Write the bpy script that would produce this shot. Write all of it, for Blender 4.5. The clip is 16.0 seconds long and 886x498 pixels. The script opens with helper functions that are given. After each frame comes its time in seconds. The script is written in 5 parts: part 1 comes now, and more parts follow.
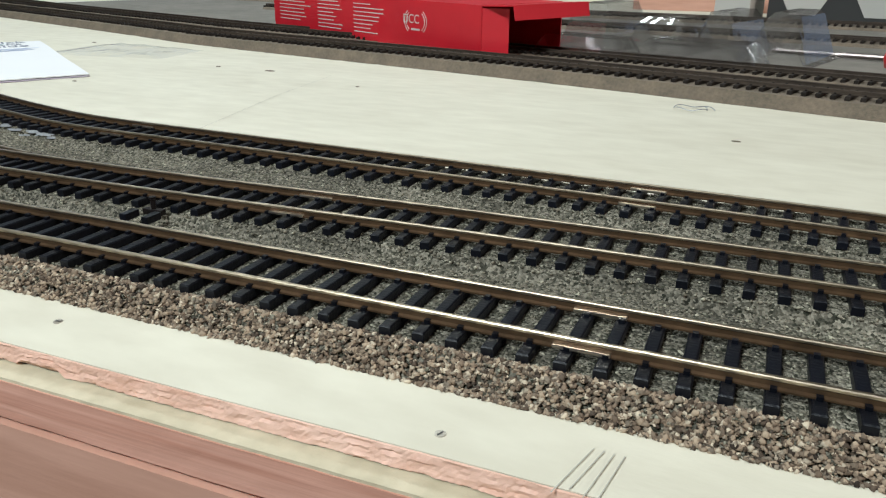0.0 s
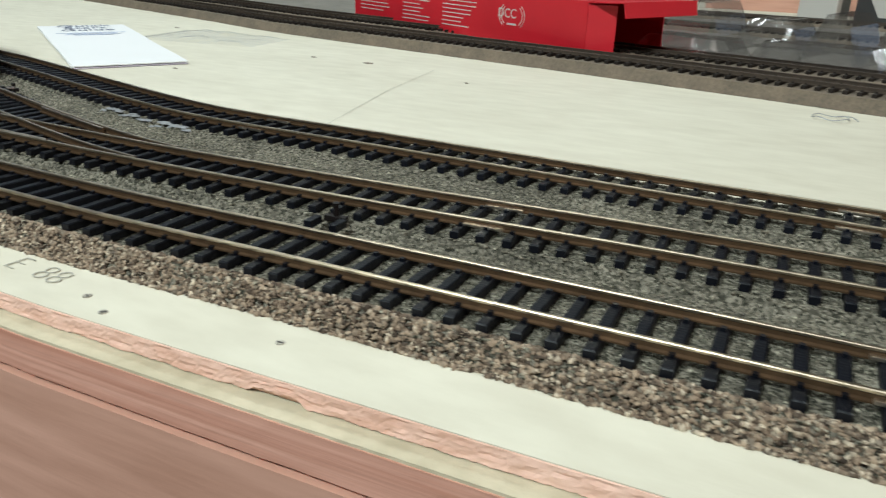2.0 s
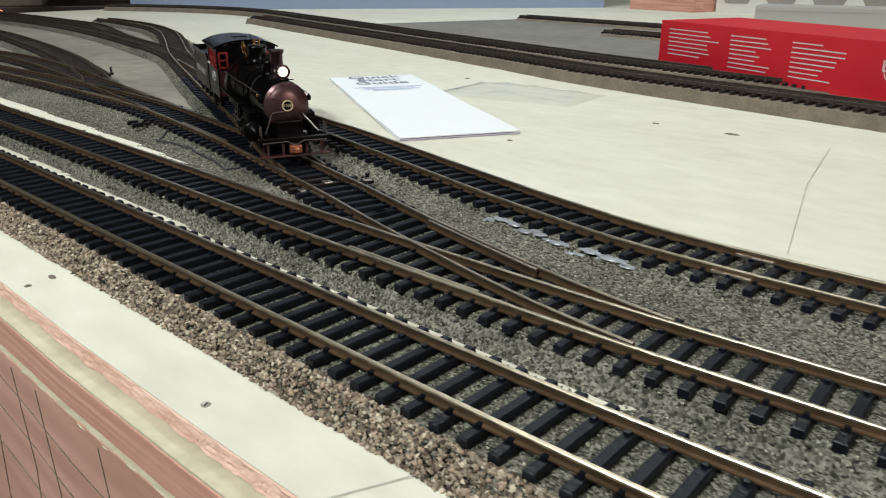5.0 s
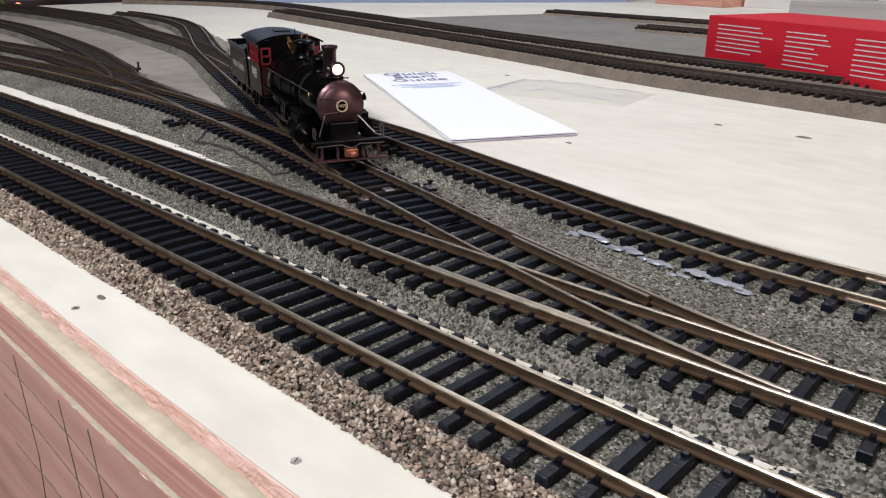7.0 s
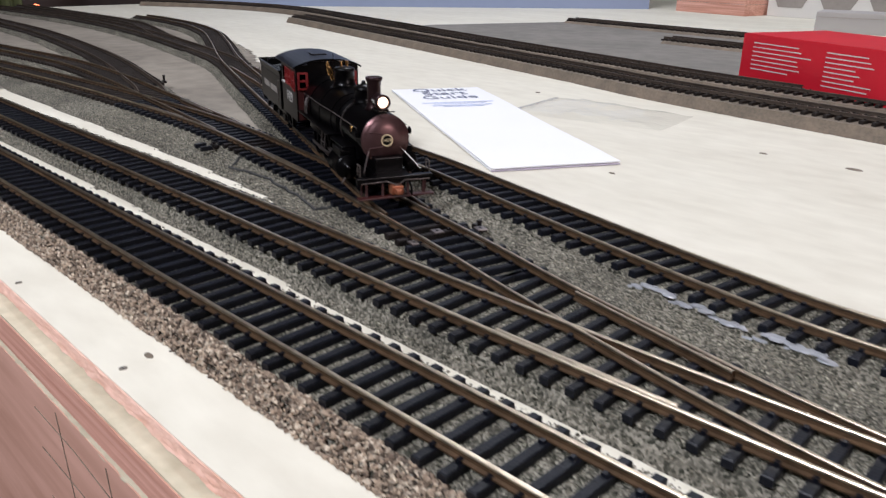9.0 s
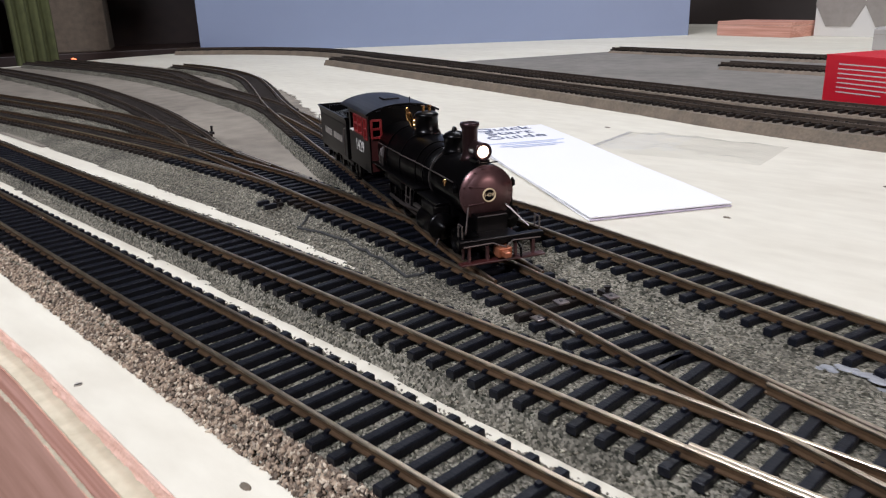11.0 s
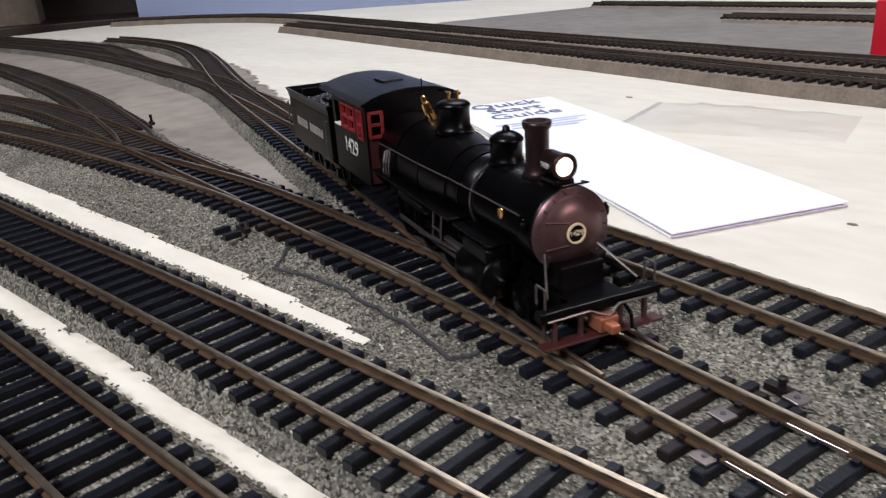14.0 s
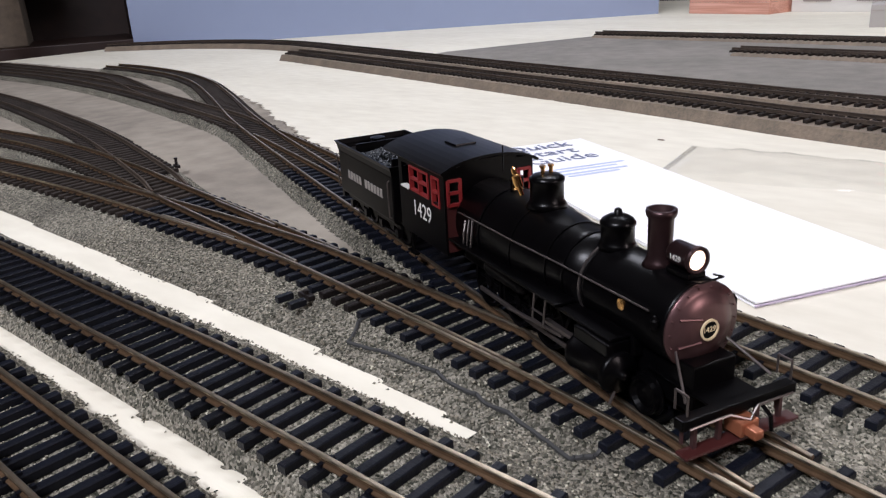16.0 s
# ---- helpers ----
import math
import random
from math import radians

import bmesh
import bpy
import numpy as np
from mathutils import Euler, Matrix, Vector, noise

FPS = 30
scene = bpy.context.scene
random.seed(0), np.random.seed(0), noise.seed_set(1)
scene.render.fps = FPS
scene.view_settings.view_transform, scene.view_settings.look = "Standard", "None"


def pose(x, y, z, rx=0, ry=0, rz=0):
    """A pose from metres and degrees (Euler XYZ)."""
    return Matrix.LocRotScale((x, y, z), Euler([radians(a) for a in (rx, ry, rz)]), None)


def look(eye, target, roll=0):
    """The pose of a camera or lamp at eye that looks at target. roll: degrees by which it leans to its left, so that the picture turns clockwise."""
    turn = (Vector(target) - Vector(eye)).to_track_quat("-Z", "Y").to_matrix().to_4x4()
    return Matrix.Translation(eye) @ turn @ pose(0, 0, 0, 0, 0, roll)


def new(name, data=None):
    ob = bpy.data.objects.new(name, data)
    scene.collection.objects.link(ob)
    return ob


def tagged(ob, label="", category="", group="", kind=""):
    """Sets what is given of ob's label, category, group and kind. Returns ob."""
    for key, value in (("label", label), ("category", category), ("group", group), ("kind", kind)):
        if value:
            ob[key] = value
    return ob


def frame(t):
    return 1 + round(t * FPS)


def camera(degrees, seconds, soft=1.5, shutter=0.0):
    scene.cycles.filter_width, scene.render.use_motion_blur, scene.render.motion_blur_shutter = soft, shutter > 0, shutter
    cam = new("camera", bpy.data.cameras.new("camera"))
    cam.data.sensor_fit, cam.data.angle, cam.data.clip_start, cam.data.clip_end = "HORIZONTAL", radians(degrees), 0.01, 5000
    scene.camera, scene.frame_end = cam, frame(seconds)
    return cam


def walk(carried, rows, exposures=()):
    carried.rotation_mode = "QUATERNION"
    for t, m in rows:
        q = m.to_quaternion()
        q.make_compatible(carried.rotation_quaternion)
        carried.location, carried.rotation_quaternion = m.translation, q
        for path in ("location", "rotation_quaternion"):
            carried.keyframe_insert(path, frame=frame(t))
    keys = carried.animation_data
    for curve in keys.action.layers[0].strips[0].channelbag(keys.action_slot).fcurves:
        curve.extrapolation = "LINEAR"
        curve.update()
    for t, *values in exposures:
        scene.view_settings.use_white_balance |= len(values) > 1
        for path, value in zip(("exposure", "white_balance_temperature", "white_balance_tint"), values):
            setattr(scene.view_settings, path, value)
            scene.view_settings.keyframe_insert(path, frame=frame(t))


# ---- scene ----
cam = camera(60.0, 16.0, soft=1.2, shutter=0.5)
# seconds, eye, target, roll
ROWS = [
    (0, (0.2854, -0.1212, 0.0803), (-0.1209, 0.7186, -0.2798), 0.39),
    (0.5, (0.2819, -0.1235, 0.0810), (-0.1302, 0.7133, -0.2794), 0.48),
    (1, (0.2633, -0.1243, 0.0827), (-0.1403, 0.7118, -0.2889), 1.41),
    (1.5, (0.2414, -0.1268, 0.0824), (-0.1619, 0.7084, -0.2916), 2.09),
    (2, (0.2330, -0.1278, 0.0802), (-0.2004, 0.6937, -0.2905), 1.82),
    (2.5, (0.2062, -0.1246, 0.0840), (-0.2489, 0.6793, -0.2989), 2.99),
    (3, (0.1909, -0.1219, 0.0858), (-0.3037, 0.6629, -0.2877), 2.86),
    (3.5, (0.1803, -0.1172, 0.0830), (-0.3546, 0.6450, -0.2816), 0.96),
    (4, (0.1343, -0.1110, 0.0856), (-0.4442, 0.6232, -0.2697), 0.82),
    (4.5, (0.1099, -0.1019, 0.0909), (-0.5139, 0.5997, -0.2534), -0.10),
    (7, (0.0623, -0.0959, 0.0888), (-0.5755, 0.5877, -0.2660), 0.23),
    (7.5, (0.0578, -0.0964, 0.0895), (-0.5797, 0.5864, -0.2673), 0.32),
    (8, (0.0543, -0.0970, 0.0909), (-0.5819, 0.5858, -0.2685), 0.77),
    (8.5, (0.0505, -0.0960, 0.0916), (-0.5888, 0.5835, -0.2684), 0.84),
    (9, (0.0403, -0.0949, 0.1001), (-0.6045, 0.5813, -0.2563), 0.81),
    (9.5, (0.0248, -0.0953, 0.1051), (-0.6331, 0.5762, -0.2360), 0.73),
    (10, (0.0165, -0.0951, 0.1095), (-0.6523, 0.5696, -0.2236), 0.73),
    (10.2, (0.0137, -0.0961, 0.1082), (-0.6591, 0.5677, -0.2185), 0.24),
    (12.3, (-0.0593, -0.0363, 0.0847), (-0.7414, 0.6111, -0.2551), -4.28),
    (12.5, (-0.0641, -0.0308, 0.0855), (-0.7464, 0.6078, -0.2703), -4.31),
    (13, (-0.0744, -0.0292, 0.0860), (-0.7388, 0.6207, -0.2831), -4.47),
    (13.5, (-0.0831, -0.0294, 0.0906), (-0.7330, 0.6328, -0.2825), -4.53),
    (14, (-0.0940, -0.0319, 0.0920), (-0.7296, 0.6502, -0.2696), -3.73),
    (14.5, (-0.1037, -0.0385, 0.0954), (-0.7410, 0.6460, -0.2586), -3.95),
    (15, (-0.1128, -0.0434, 0.0980), (-0.7432, 0.6510, -0.2488), -3.40),
    (15.5, (-0.1187, -0.0401, 0.1019), (-0.7522, 0.6542, -0.2397), -4.18),
    (16, (-0.1258, -0.0402, 0.1060), (-0.7476, 0.6644, -0.2359), -3.28),
]
EXPOSURES = [(0.0, 0.12, 6250, 0), (4.0, 0.06, 6420, -6), (5.5, 0.10, 6330, 6), (7.0, 0.14, 6170, 15), (10.0, 0.14, 6180, 15), (16.0, 0.28, 6200, 17)]
walk(cam, [(t, look(e, q, r)) for t, e, q, r in ROWS], EXPOSURES)

# ---- light ----
world = bpy.data.worlds.new("room")
scene.world = world
world.use_nodes = True
world.node_tree.nodes["Background"].inputs[0].default_value = (0.9, 0.85, 0.8, 1)
world.node_tree.nodes["Background"].inputs[1].default_value = 0.004


def ceiling_lamp(name, eye, target, w, h, watts, colour):
    d = bpy.data.lights.new(name, "AREA")
    d.shape, d.size, d.size_y, d.energy, d.color = "RECTANGLE", w, h, watts, colour
    ob = new(name, d)
    ob.matrix_world = look(eye, target)
    return ob


ceiling_lamp("ceiling_lamp", (-0.55, 0.95, 1.40), (-0.5, 0.8, 0), 0.9, 0.25, 14, (0.94, 0.97, 1.0))
ceiling_lamp("ceiling_lamp", (-0.10, -1.05, 1.25), (-0.05, 0.1, 0), 0.5, 0.18, 28, (0.95, 0.97, 1.0))
ceiling_lamp("side_lamp", (2.3, 0.05, 0.85), (0.0, 0.1, 0.0), 0.35, 0.35, 16, (1.0, 0.84, 0.78))

# ---- materials ----


def mat(name, colour, rough=0.6, metal=0.0, var=0.0, scale=60.0, bump=0.0, bscale=200.0, colour2=None, stretch=None, coat=0.0, emit=0.0, spec=0.5):
    m = bpy.data.materials.new(name)
    m.use_nodes = True
    nt = m.node_tree
    b = nt.nodes["Principled BSDF"]
    b.inputs["Roughness"].default_value, b.inputs["Metallic"].default_value = rough, metal
    b.inputs["Coat Weight"].default_value = coat
    b.inputs["Specular IOR Level"].default_value = spec
    b.inputs["Base Color"].default_value = (*colour, 1)
    if emit:
        b.inputs["Emission Color"].default_value, b.inputs["Emission Strength"].default_value = (*colour, 1), emit
    tc = nt.nodes.new("ShaderNodeTexCoord")
    src = tc.outputs["Object"]
    if stretch:
        mp = nt.nodes.new("ShaderNodeMapping")
        mp.inputs["Scale"].default_value = stretch
        nt.links.new(src, mp.inputs[0])
        src = mp.outputs[0]
    if var:
        n1, n2 = nt.nodes.new("ShaderNodeTexNoise"), nt.nodes.new("ShaderNodeTexNoise")
        for n, s, d in ((n1, scale, 5), (n2, scale * 0.12, 3)):
            n.inputs["Scale"].default_value, n.inputs["Detail"].default_value = s, d
            nt.links.new(src, n.inputs["Vector"])
        add = nt.nodes.new("ShaderNodeMath")
        add.operation = "ADD"
        nt.links.new(n1.outputs[0], add.inputs[0]), nt.links.new(n2.outputs[0], add.inputs[1])
        ramp = nt.nodes.new("ShaderNodeMapRange")
        ramp.inputs["From Min"].default_value, ramp.inputs["From Max"].default_value = 0.7, 1.3
        nt.links.new(add.outputs[0], ramp.inputs[0])
        mix = nt.nodes.new("ShaderNodeMix")
        mix.data_type = "RGBA"
        c2 = colour2 or tuple(max(0, c * (1 - var)) for c in colour)
        mix.inputs["A"].default_value, mix.inputs["B"].default_value = (*colour, 1), (*c2, 1)
        nt.links.new(ramp.outputs[0], mix.inputs["Factor"]), nt.links.new(mix.outputs["Result"], b.inputs["Base Color"])
    if bump:
        n3 = nt.nodes.new("ShaderNodeTexNoise")
        n3.inputs["Scale"].default_value, n3.inputs["Detail"].default_value = bscale, 4
        nt.links.new(src, n3.inputs["Vector"])
        bp = nt.nodes.new("ShaderNodeBump")
        bp.inputs["Strength"].default_value, bp.inputs["Distance"].default_value = bump, 0.0006
        nt.links.new(n3.outputs[0], bp.inputs["Height"]), nt.links.new(bp.outputs[0], b.inputs["Normal"])
    return m


def gravel_mat(name, a, b_, c, scale):
    """Loose stones: every cell has its own tone."""
    m = bpy.data.materials.new(name)
    m.use_nodes = True
    nt = m.node_tree
    b = nt.nodes["Principled BSDF"]
    b.inputs["Roughness"].default_value, b.inputs["Specular IOR Level"].default_value = 0.85, 0.25
    tc, v = nt.nodes.new("ShaderNodeTexCoord"), nt.nodes.new("ShaderNodeTexVoronoi")
    v.inputs["Scale"].default_value = scale
    nt.links.new(tc.outputs["Object"], v.inputs["Vector"])
    sep = nt.nodes.new("ShaderNodeSeparateColor")
    nt.links.new(v.outputs["Color"], sep.inputs[0])
    r = nt.nodes.new("ShaderNodeValToRGB")
    for e, col in zip((r.color_ramp.elements[0], r.color_ramp.elements.new(0.5), r.color_ramp.elements[-1]), (a, b_, c)):
        e.color = (*col, 1)
    nt.links.new(sep.outputs[0], r.inputs[0])
    n = nt.nodes.new("ShaderNodeTexNoise")
    n.inputs["Scale"].default_value, n.inputs["Detail"].default_value = 28, 4
    nt.links.new(tc.outputs["Object"], n.inputs["Vector"])
    mr = nt.nodes.new("ShaderNodeMapRange")
    mr.inputs["From Min"].default_value, mr.inputs["From Max"].default_value = 0.3, 0.7
    mr.inputs["To Min"].default_value, mr.inputs["To Max"].default_value = 0.65, 1.3
    nt.links.new(n.outputs[0], mr.inputs[0])
    mul = nt.nodes.new("ShaderNodeVectorMath")
    mul.operation = "SCALE"
    nt.links.new(r.outputs[0], mul.inputs[0]), nt.links.new(mr.outputs[0], mul.inputs["Scale"])
    nt.links.new(mul.outputs[0], b.inputs["Base Color"])
    bp = nt.nodes.new("ShaderNodeBump")
    bp.inputs["Strength"].default_value, bp.inputs["Distance"].default_value = 0.9, 0.0006
    bp.invert = True
    nt.links.new(v.outputs["Distance"], bp.inputs["Height"]), nt.links.new(bp.outputs[0], b.inputs["Normal"])
    return m


def island_mat(name, cols, rough=0.85):
    """A tone of its own for every loose stone."""
    m = bpy.data.materials.new(name)
    m.use_nodes = True
    nt = m.node_tree
    b = nt.nodes["Principled BSDF"]
    b.inputs["Roughness"].default_value, b.inputs["Specular IOR Level"].default_value = rough, 0.25
    g, r = nt.nodes.new("ShaderNodeNewGeometry"), nt.nodes.new("ShaderNodeValToRGB")
    els = r.color_ramp.elements
    while len(els) < len(cols):
        els.new(0.5)
    for i, (e, col) in enumerate(zip(els, cols)):
        e.position, e.color = i / (len(cols) - 1), (*col, 1)
    nt.links.new(g.outputs["Random Per Island"], r.inputs[0]), nt.links.new(r.outputs[0], b.inputs["Base Color"])
    return m


def glass_mat(name, tint=(1, 1, 1), rough=0.03, gloss=0.07):
    m = bpy.data.materials.new(name)
    m.use_nodes = True
    nt = m.node_tree
    b = nt.nodes["Principled BSDF"]
    nt.nodes.remove(b)
    out = nt.nodes["Material Output"]
    tr, gl, mx, fr, pw_, ma = (nt.nodes.new("ShaderNode" + k) for k in ("BsdfTransparent", "BsdfGlossy", "MixShader", "LayerWeight", "Math", "Math"))
    tr.inputs[0].default_value, gl.inputs["Roughness"].default_value = (*tint, 1), rough
    pw_.operation, ma.operation = "POWER", "MULTIPLY_ADD"
    pw_.inputs[1].default_value, ma.inputs[1].default_value, ma.inputs[2].default_value = 3.0, gloss * 4.5, gloss
    nt.links.new(fr.outputs["Facing"], pw_.inputs[0]), nt.links.new(pw_.outputs[0], ma.inputs[0])
    nt.links.new(ma.outputs[0], mx.inputs[0]), nt.links.new(tr.outputs[0], mx.inputs[1]), nt.links.new(gl.outputs[0], mx.inputs[2])
    nt.links.new(mx.outputs[0], out.inputs[0])
    return m


PLY = mat("plywood", (0.74, 0.705, 0.59), 0.65, var=1, colour2=(0.62, 0.58, 0.475), scale=90, bump=0.15, bscale=400, stretch=(0.5, 1.2, 1))
DUSTY = mat("dusty_plywood", (0.29, 0.255, 0.205), 0.9, var=1, colour2=(0.165, 0.142, 0.115), scale=55, bump=0.3, bscale=600)
PINK = mat("raw_ply_edge", (0.84, 0.57, 0.47), 0.8, var=1, colour2=(0.60, 0.34, 0.25), scale=420, bump=0.4, bscale=500, stretch=(0.3, 1, 1.4))
BEIGE = mat("core_board", (0.64, 0.575, 0.43), 0.8, var=1, colour2=(0.46, 0.41, 0.29), scale=200, bump=0.5, bscale=500)
PINE = mat("red_oak", (0.74, 0.42, 0.33), 0.55, var=1, colour2=(0.42, 0.17, 0.11), scale=200, bump=0.3, bscale=260, stretch=(0.05, 1, 3.0))
PANEL = mat("luan_panel", (0.68, 0.395, 0.305), 0.6, var=1, colour2=(0.46, 0.245, 0.175), scale=150, bump=0.2, bscale=400, stretch=(0.1, 1, 1))
TIE = mat("black_plastic", (0.0052, 0.0066, 0.0120), 0.42, var=0.5, scale=300, bump=0.3, bscale=900, spec=0.22)
YARDTIE = mat("dusty_brown_sleeper", (0.034, 0.027, 0.023), 0.8, var=0.6, scale=120, bump=0.3, bscale=900, spec=0.2)
DUSTRAIL = mat("dusty_rail", (0.085, 0.062, 0.046), 0.6, 0.3, var=0.5, scale=200)
TIEB = mat("brown_plastic", (0.011, 0.008, 0.008), 0.48, var=0.5, scale=300, bump=0.3, bscale=900, spec=0.22)
RAILTOP = mat("nickel_rail_head", (0.78, 0.66, 0.50), 0.33, 1.0, var=0.35, scale=240)
RAILWEB = mat("brass_brown_rail", (0.17, 0.105, 0.060), 0.40, 0.6, var=0.5, scale=300)
JOINER = mat("nickel_joiner", (0.66, 0.60, 0.54), 0.3, 1.0, var=0.2, scale=400)
BALLAST = gravel_mat("grey_ballast", (0.020, 0.022, 0.014), (0.132, 0.122, 0.096), (0.31, 0.285, 0.230), 1500)
STONES = island_mat("brown_stones", [(0.022, 0.016, 0.012), (0.20, 0.145, 0.105), (0.42, 0.325, 0.235), (0.065, 0.048, 0.038), (0.66, 0.56, 0.43)])
GRIT = island_mat("grey_grit", [(0.014, 0.016, 0.010), (0.148, 0.134, 0.103), (0.29, 0.262, 0.205), (0.045, 0.048, 0.032), (0.50, 0.47, 0.37)])
CORK = mat("cork_roadbed", (0.22, 0.17, 0.125), 0.9, var=1, colour2=(0.12, 0.10, 0.075), scale=500, bump=0.6, bscale=900)
GREYBED = mat("grey_yard_surface", (0.23, 0.21, 0.185), 0.85, var=1, colour2=(0.15, 0.14, 0.12), scale=60, bump=0.4, bscale=900)
BLACK = mat("black_loco_paint", (0.0014, 0.0012, 0.0015), 0.30, var=0.4, scale=200, spec=0.15)
GRAPH = mat("graphite_paint", (0.15, 0.080, 0.080), 0.36, 0.75, var=0.3, scale=300)
GRAPHD = mat("dark_brown_metal_paint", (0.050, 0.026, 0.027), 0.33, 0.7, var=0.3, scale=300)
RED = mat("red_window_paint", (0.20, 0.014, 0.014), 0.5)
# maroon of the backhead; on the cab front it paints a warm reflection
DKRED = mat("maroon_paint_and_warm_reflection", (0.045, 0.010, 0.009), 0.45)
BRASS = mat("polished_brass", (0.78, 0.44, 0.16), 0.22, 1.0)
STEEL = mat("dull_steel", (0.22, 0.19, 0.18), 0.35, 0.9)
COPPER = mat("copper_box", (0.34, 0.12, 0.06), 0.4, 0.5)
COAL = island_mat("coal_lumps", [(0.012, 0.012, 0.014), (0.03, 0.032, 0.036), (0.06, 0.065, 0.07)], 0.35)
WHITE = mat("white_lettering", (0.62, 0.60, 0.56), 0.6)
CREAM = mat("cream_lettering", (0.65, 0.52, 0.32), 0.5)
LAMP = mat("lit_headlamp", (1.0, 0.72, 0.52), 0.3, emit=2.2)
EMBER = mat("red_indicator_lamp", (1.0, 0.2, 0.08), 0.4, emit=2.5)
GLASS = glass_mat("clear_plastic", (0.90, 0.90, 0.91), 0.12, 0.17)
FILM = glass_mat("clear_film", (0.985, 0.985, 0.985), 0.14, 0.06)
BOXRED = mat("red_card", (0.62, 0.014, 0.03), 0.42, var=0.12, scale=40)
CARD = mat("grey_card", (0.30, 0.27, 0.24), 0.8, var=0.2, scale=100)
PAPER = mat("white_paper", (0.86, 0.86, 0.88), 0.6, var=0.03, scale=20)
LILAC = mat("paper_edge", (0.60, 0.52, 0.66), 0.7)
INK = mat("blue_grey_ink", (0.13, 0.15, 0.24), 0.6)
PALEINK = mat("pale_blue_ink", (0.48, 0.54, 0.72), 0.6)
PENCIL = mat("graphite_pencil", (0.42, 0.40, 0.35), 0.5)
MARKER = mat("grey_marker", (0.03, 0.03, 0.03), 0.7)
GLUE = mat("dried_white_glue", (0.34, 0.35, 0.37), 0.3, var=0.3, scale=200)
BLUE = mat("blue_backdrop_paint", (0.25, 0.30, 0.43), 0.30, var=0.06, scale=8)
DARKWOOD = mat("dark_wood", (0.045, 0.022, 0.016), 0.5, var=0.5, scale=30)
WALL = mat("room_wall", (0.13, 0.11, 0.10), 0.8, var=0.15, scale=6)
FLOOR = mat("room_floor", (0.12, 0.09, 0.075), 0.7, var=0.3, scale=8)
CEIL = mat("ceiling_paint", (0.38, 0.36, 0.34), 0.9, var=0.05, scale=8)
SCREW = mat("screw_steel", (0.50, 0.46, 0.40), 0.45, 0.8)
REDKNOB = mat("red_plastic", (0.65, 0.02, 0.025), 0.3)
GREEN = mat("olive_green_cloth", (0.10, 0.11, 0.04), 0.9, var=0.4, scale=60)
OLIVE = mat("dark_grey_plastic", (0.045, 0.045, 0.045), 0.5)

# ---- builders ----


def link(name, bm, material, parent=None, label="", smooth=False):
    me = bpy.data.meshes.new(name)
    if smooth:
        for f in bm.faces:
            f.smooth = True
    bm.to_mesh(me)
    bm.free()
    for x in material if isinstance(material, (list, tuple)) else [material]:
        me.materials.append(x)
    ob = new(name, me)
    if parent is not None:
        ob.parent = parent
    if label:
        ob["label"] = label
    return ob


def part(name, bm, material, parent, label="", smooth=False):
    return link(name, bm, material, parent, label, smooth)


def thing(name, label, category, at=None, group="", kind=""):
    ob = new(name)
    ob.empty_display_size = 0.005
    if at is not None:
        ob.matrix_world = at
    return tagged(ob, label, category, group, kind)


def box(x0, x1, y0, y1, z0, z1, bev=0.0, bm=None):
    one = bmesh.new()
    bmesh.ops.create_cube(one, size=1, matrix=Matrix.LocRotScale(((x0 + x1) / 2, (y0 + y1) / 2, (z0 + z1) / 2), None, (x1 - x0, y1 - y0, z1 - z0)))
    if bev:
        bmesh.ops.bevel(one, geom=one.edges[:], offset=bev, segments=2, affect="EDGES", profile=0.6)
    return merge(bm, one)


def merge(bm, one):
    if bm is None:
        return one
    me = bpy.data.meshes.new("tmp")
    one.to_mesh(me)
    one.free()
    bm.from_mesh(me)
    bpy.data.meshes.remove(me)
    return bm


def lathe(profile, m=None, segs=28, bm=None, caps=True):
    """Turn (radius, height) pairs round z; m places the result."""
    one = bmesh.new()
    rings = []
    for r, z in profile:
        rings.append([one.verts.new((r * math.cos(2 * math.pi * i / segs), r * math.sin(2 * math.pi * i / segs), z)) for i in range(segs)])
    for a, b in zip(rings, rings[1:]):
        for i in range(segs):
            one.faces.new((a[i], a[(i + 1) % segs], b[(i + 1) % segs], b[i]))
    if caps and profile[0][0] > 1e-6:
        one.faces.new(rings[0][::-1])
    if caps and profile[-1][0] > 1e-6:
        one.faces.new(rings[-1])
    bmesh.ops.remove_doubles(one, verts=one.verts, dist=1e-7)
    if m is not None:
        one.transform(m)
    return merge(bm, one)


def rod(a, b, r, segs=8, bm=None):
    a, b = Vector(a), Vector(b)
    d = b - a
    m = Matrix.Translation(a) @ d.to_track_quat("Z", "Y").to_matrix().to_4x4()
    return lathe([(r, 0), (r, d.length)], m, segs, bm)


def rods(points, r, bm=None, segs=6):
    for a, b in zip(points, points[1:]):
        bm = rod(a, b, r, segs, bm)
    return bm


AX = Matrix.Rotation(radians(90), 4, "Y")  # z axis laid along +x


def along_x(profile, y=0, z=0, segs=32, bm=None, caps=True):
    return lathe(profile, Matrix.Translation((0, y, z)) @ AX, segs, bm, caps)


def along_y(profile, x=0, z=0, segs=24, bm=None, caps=True):
    return lathe(profile, Matrix.Translation((x, 0, z)) @ Matrix.Rotation(radians(-90), 4, "X"), segs, bm, caps)


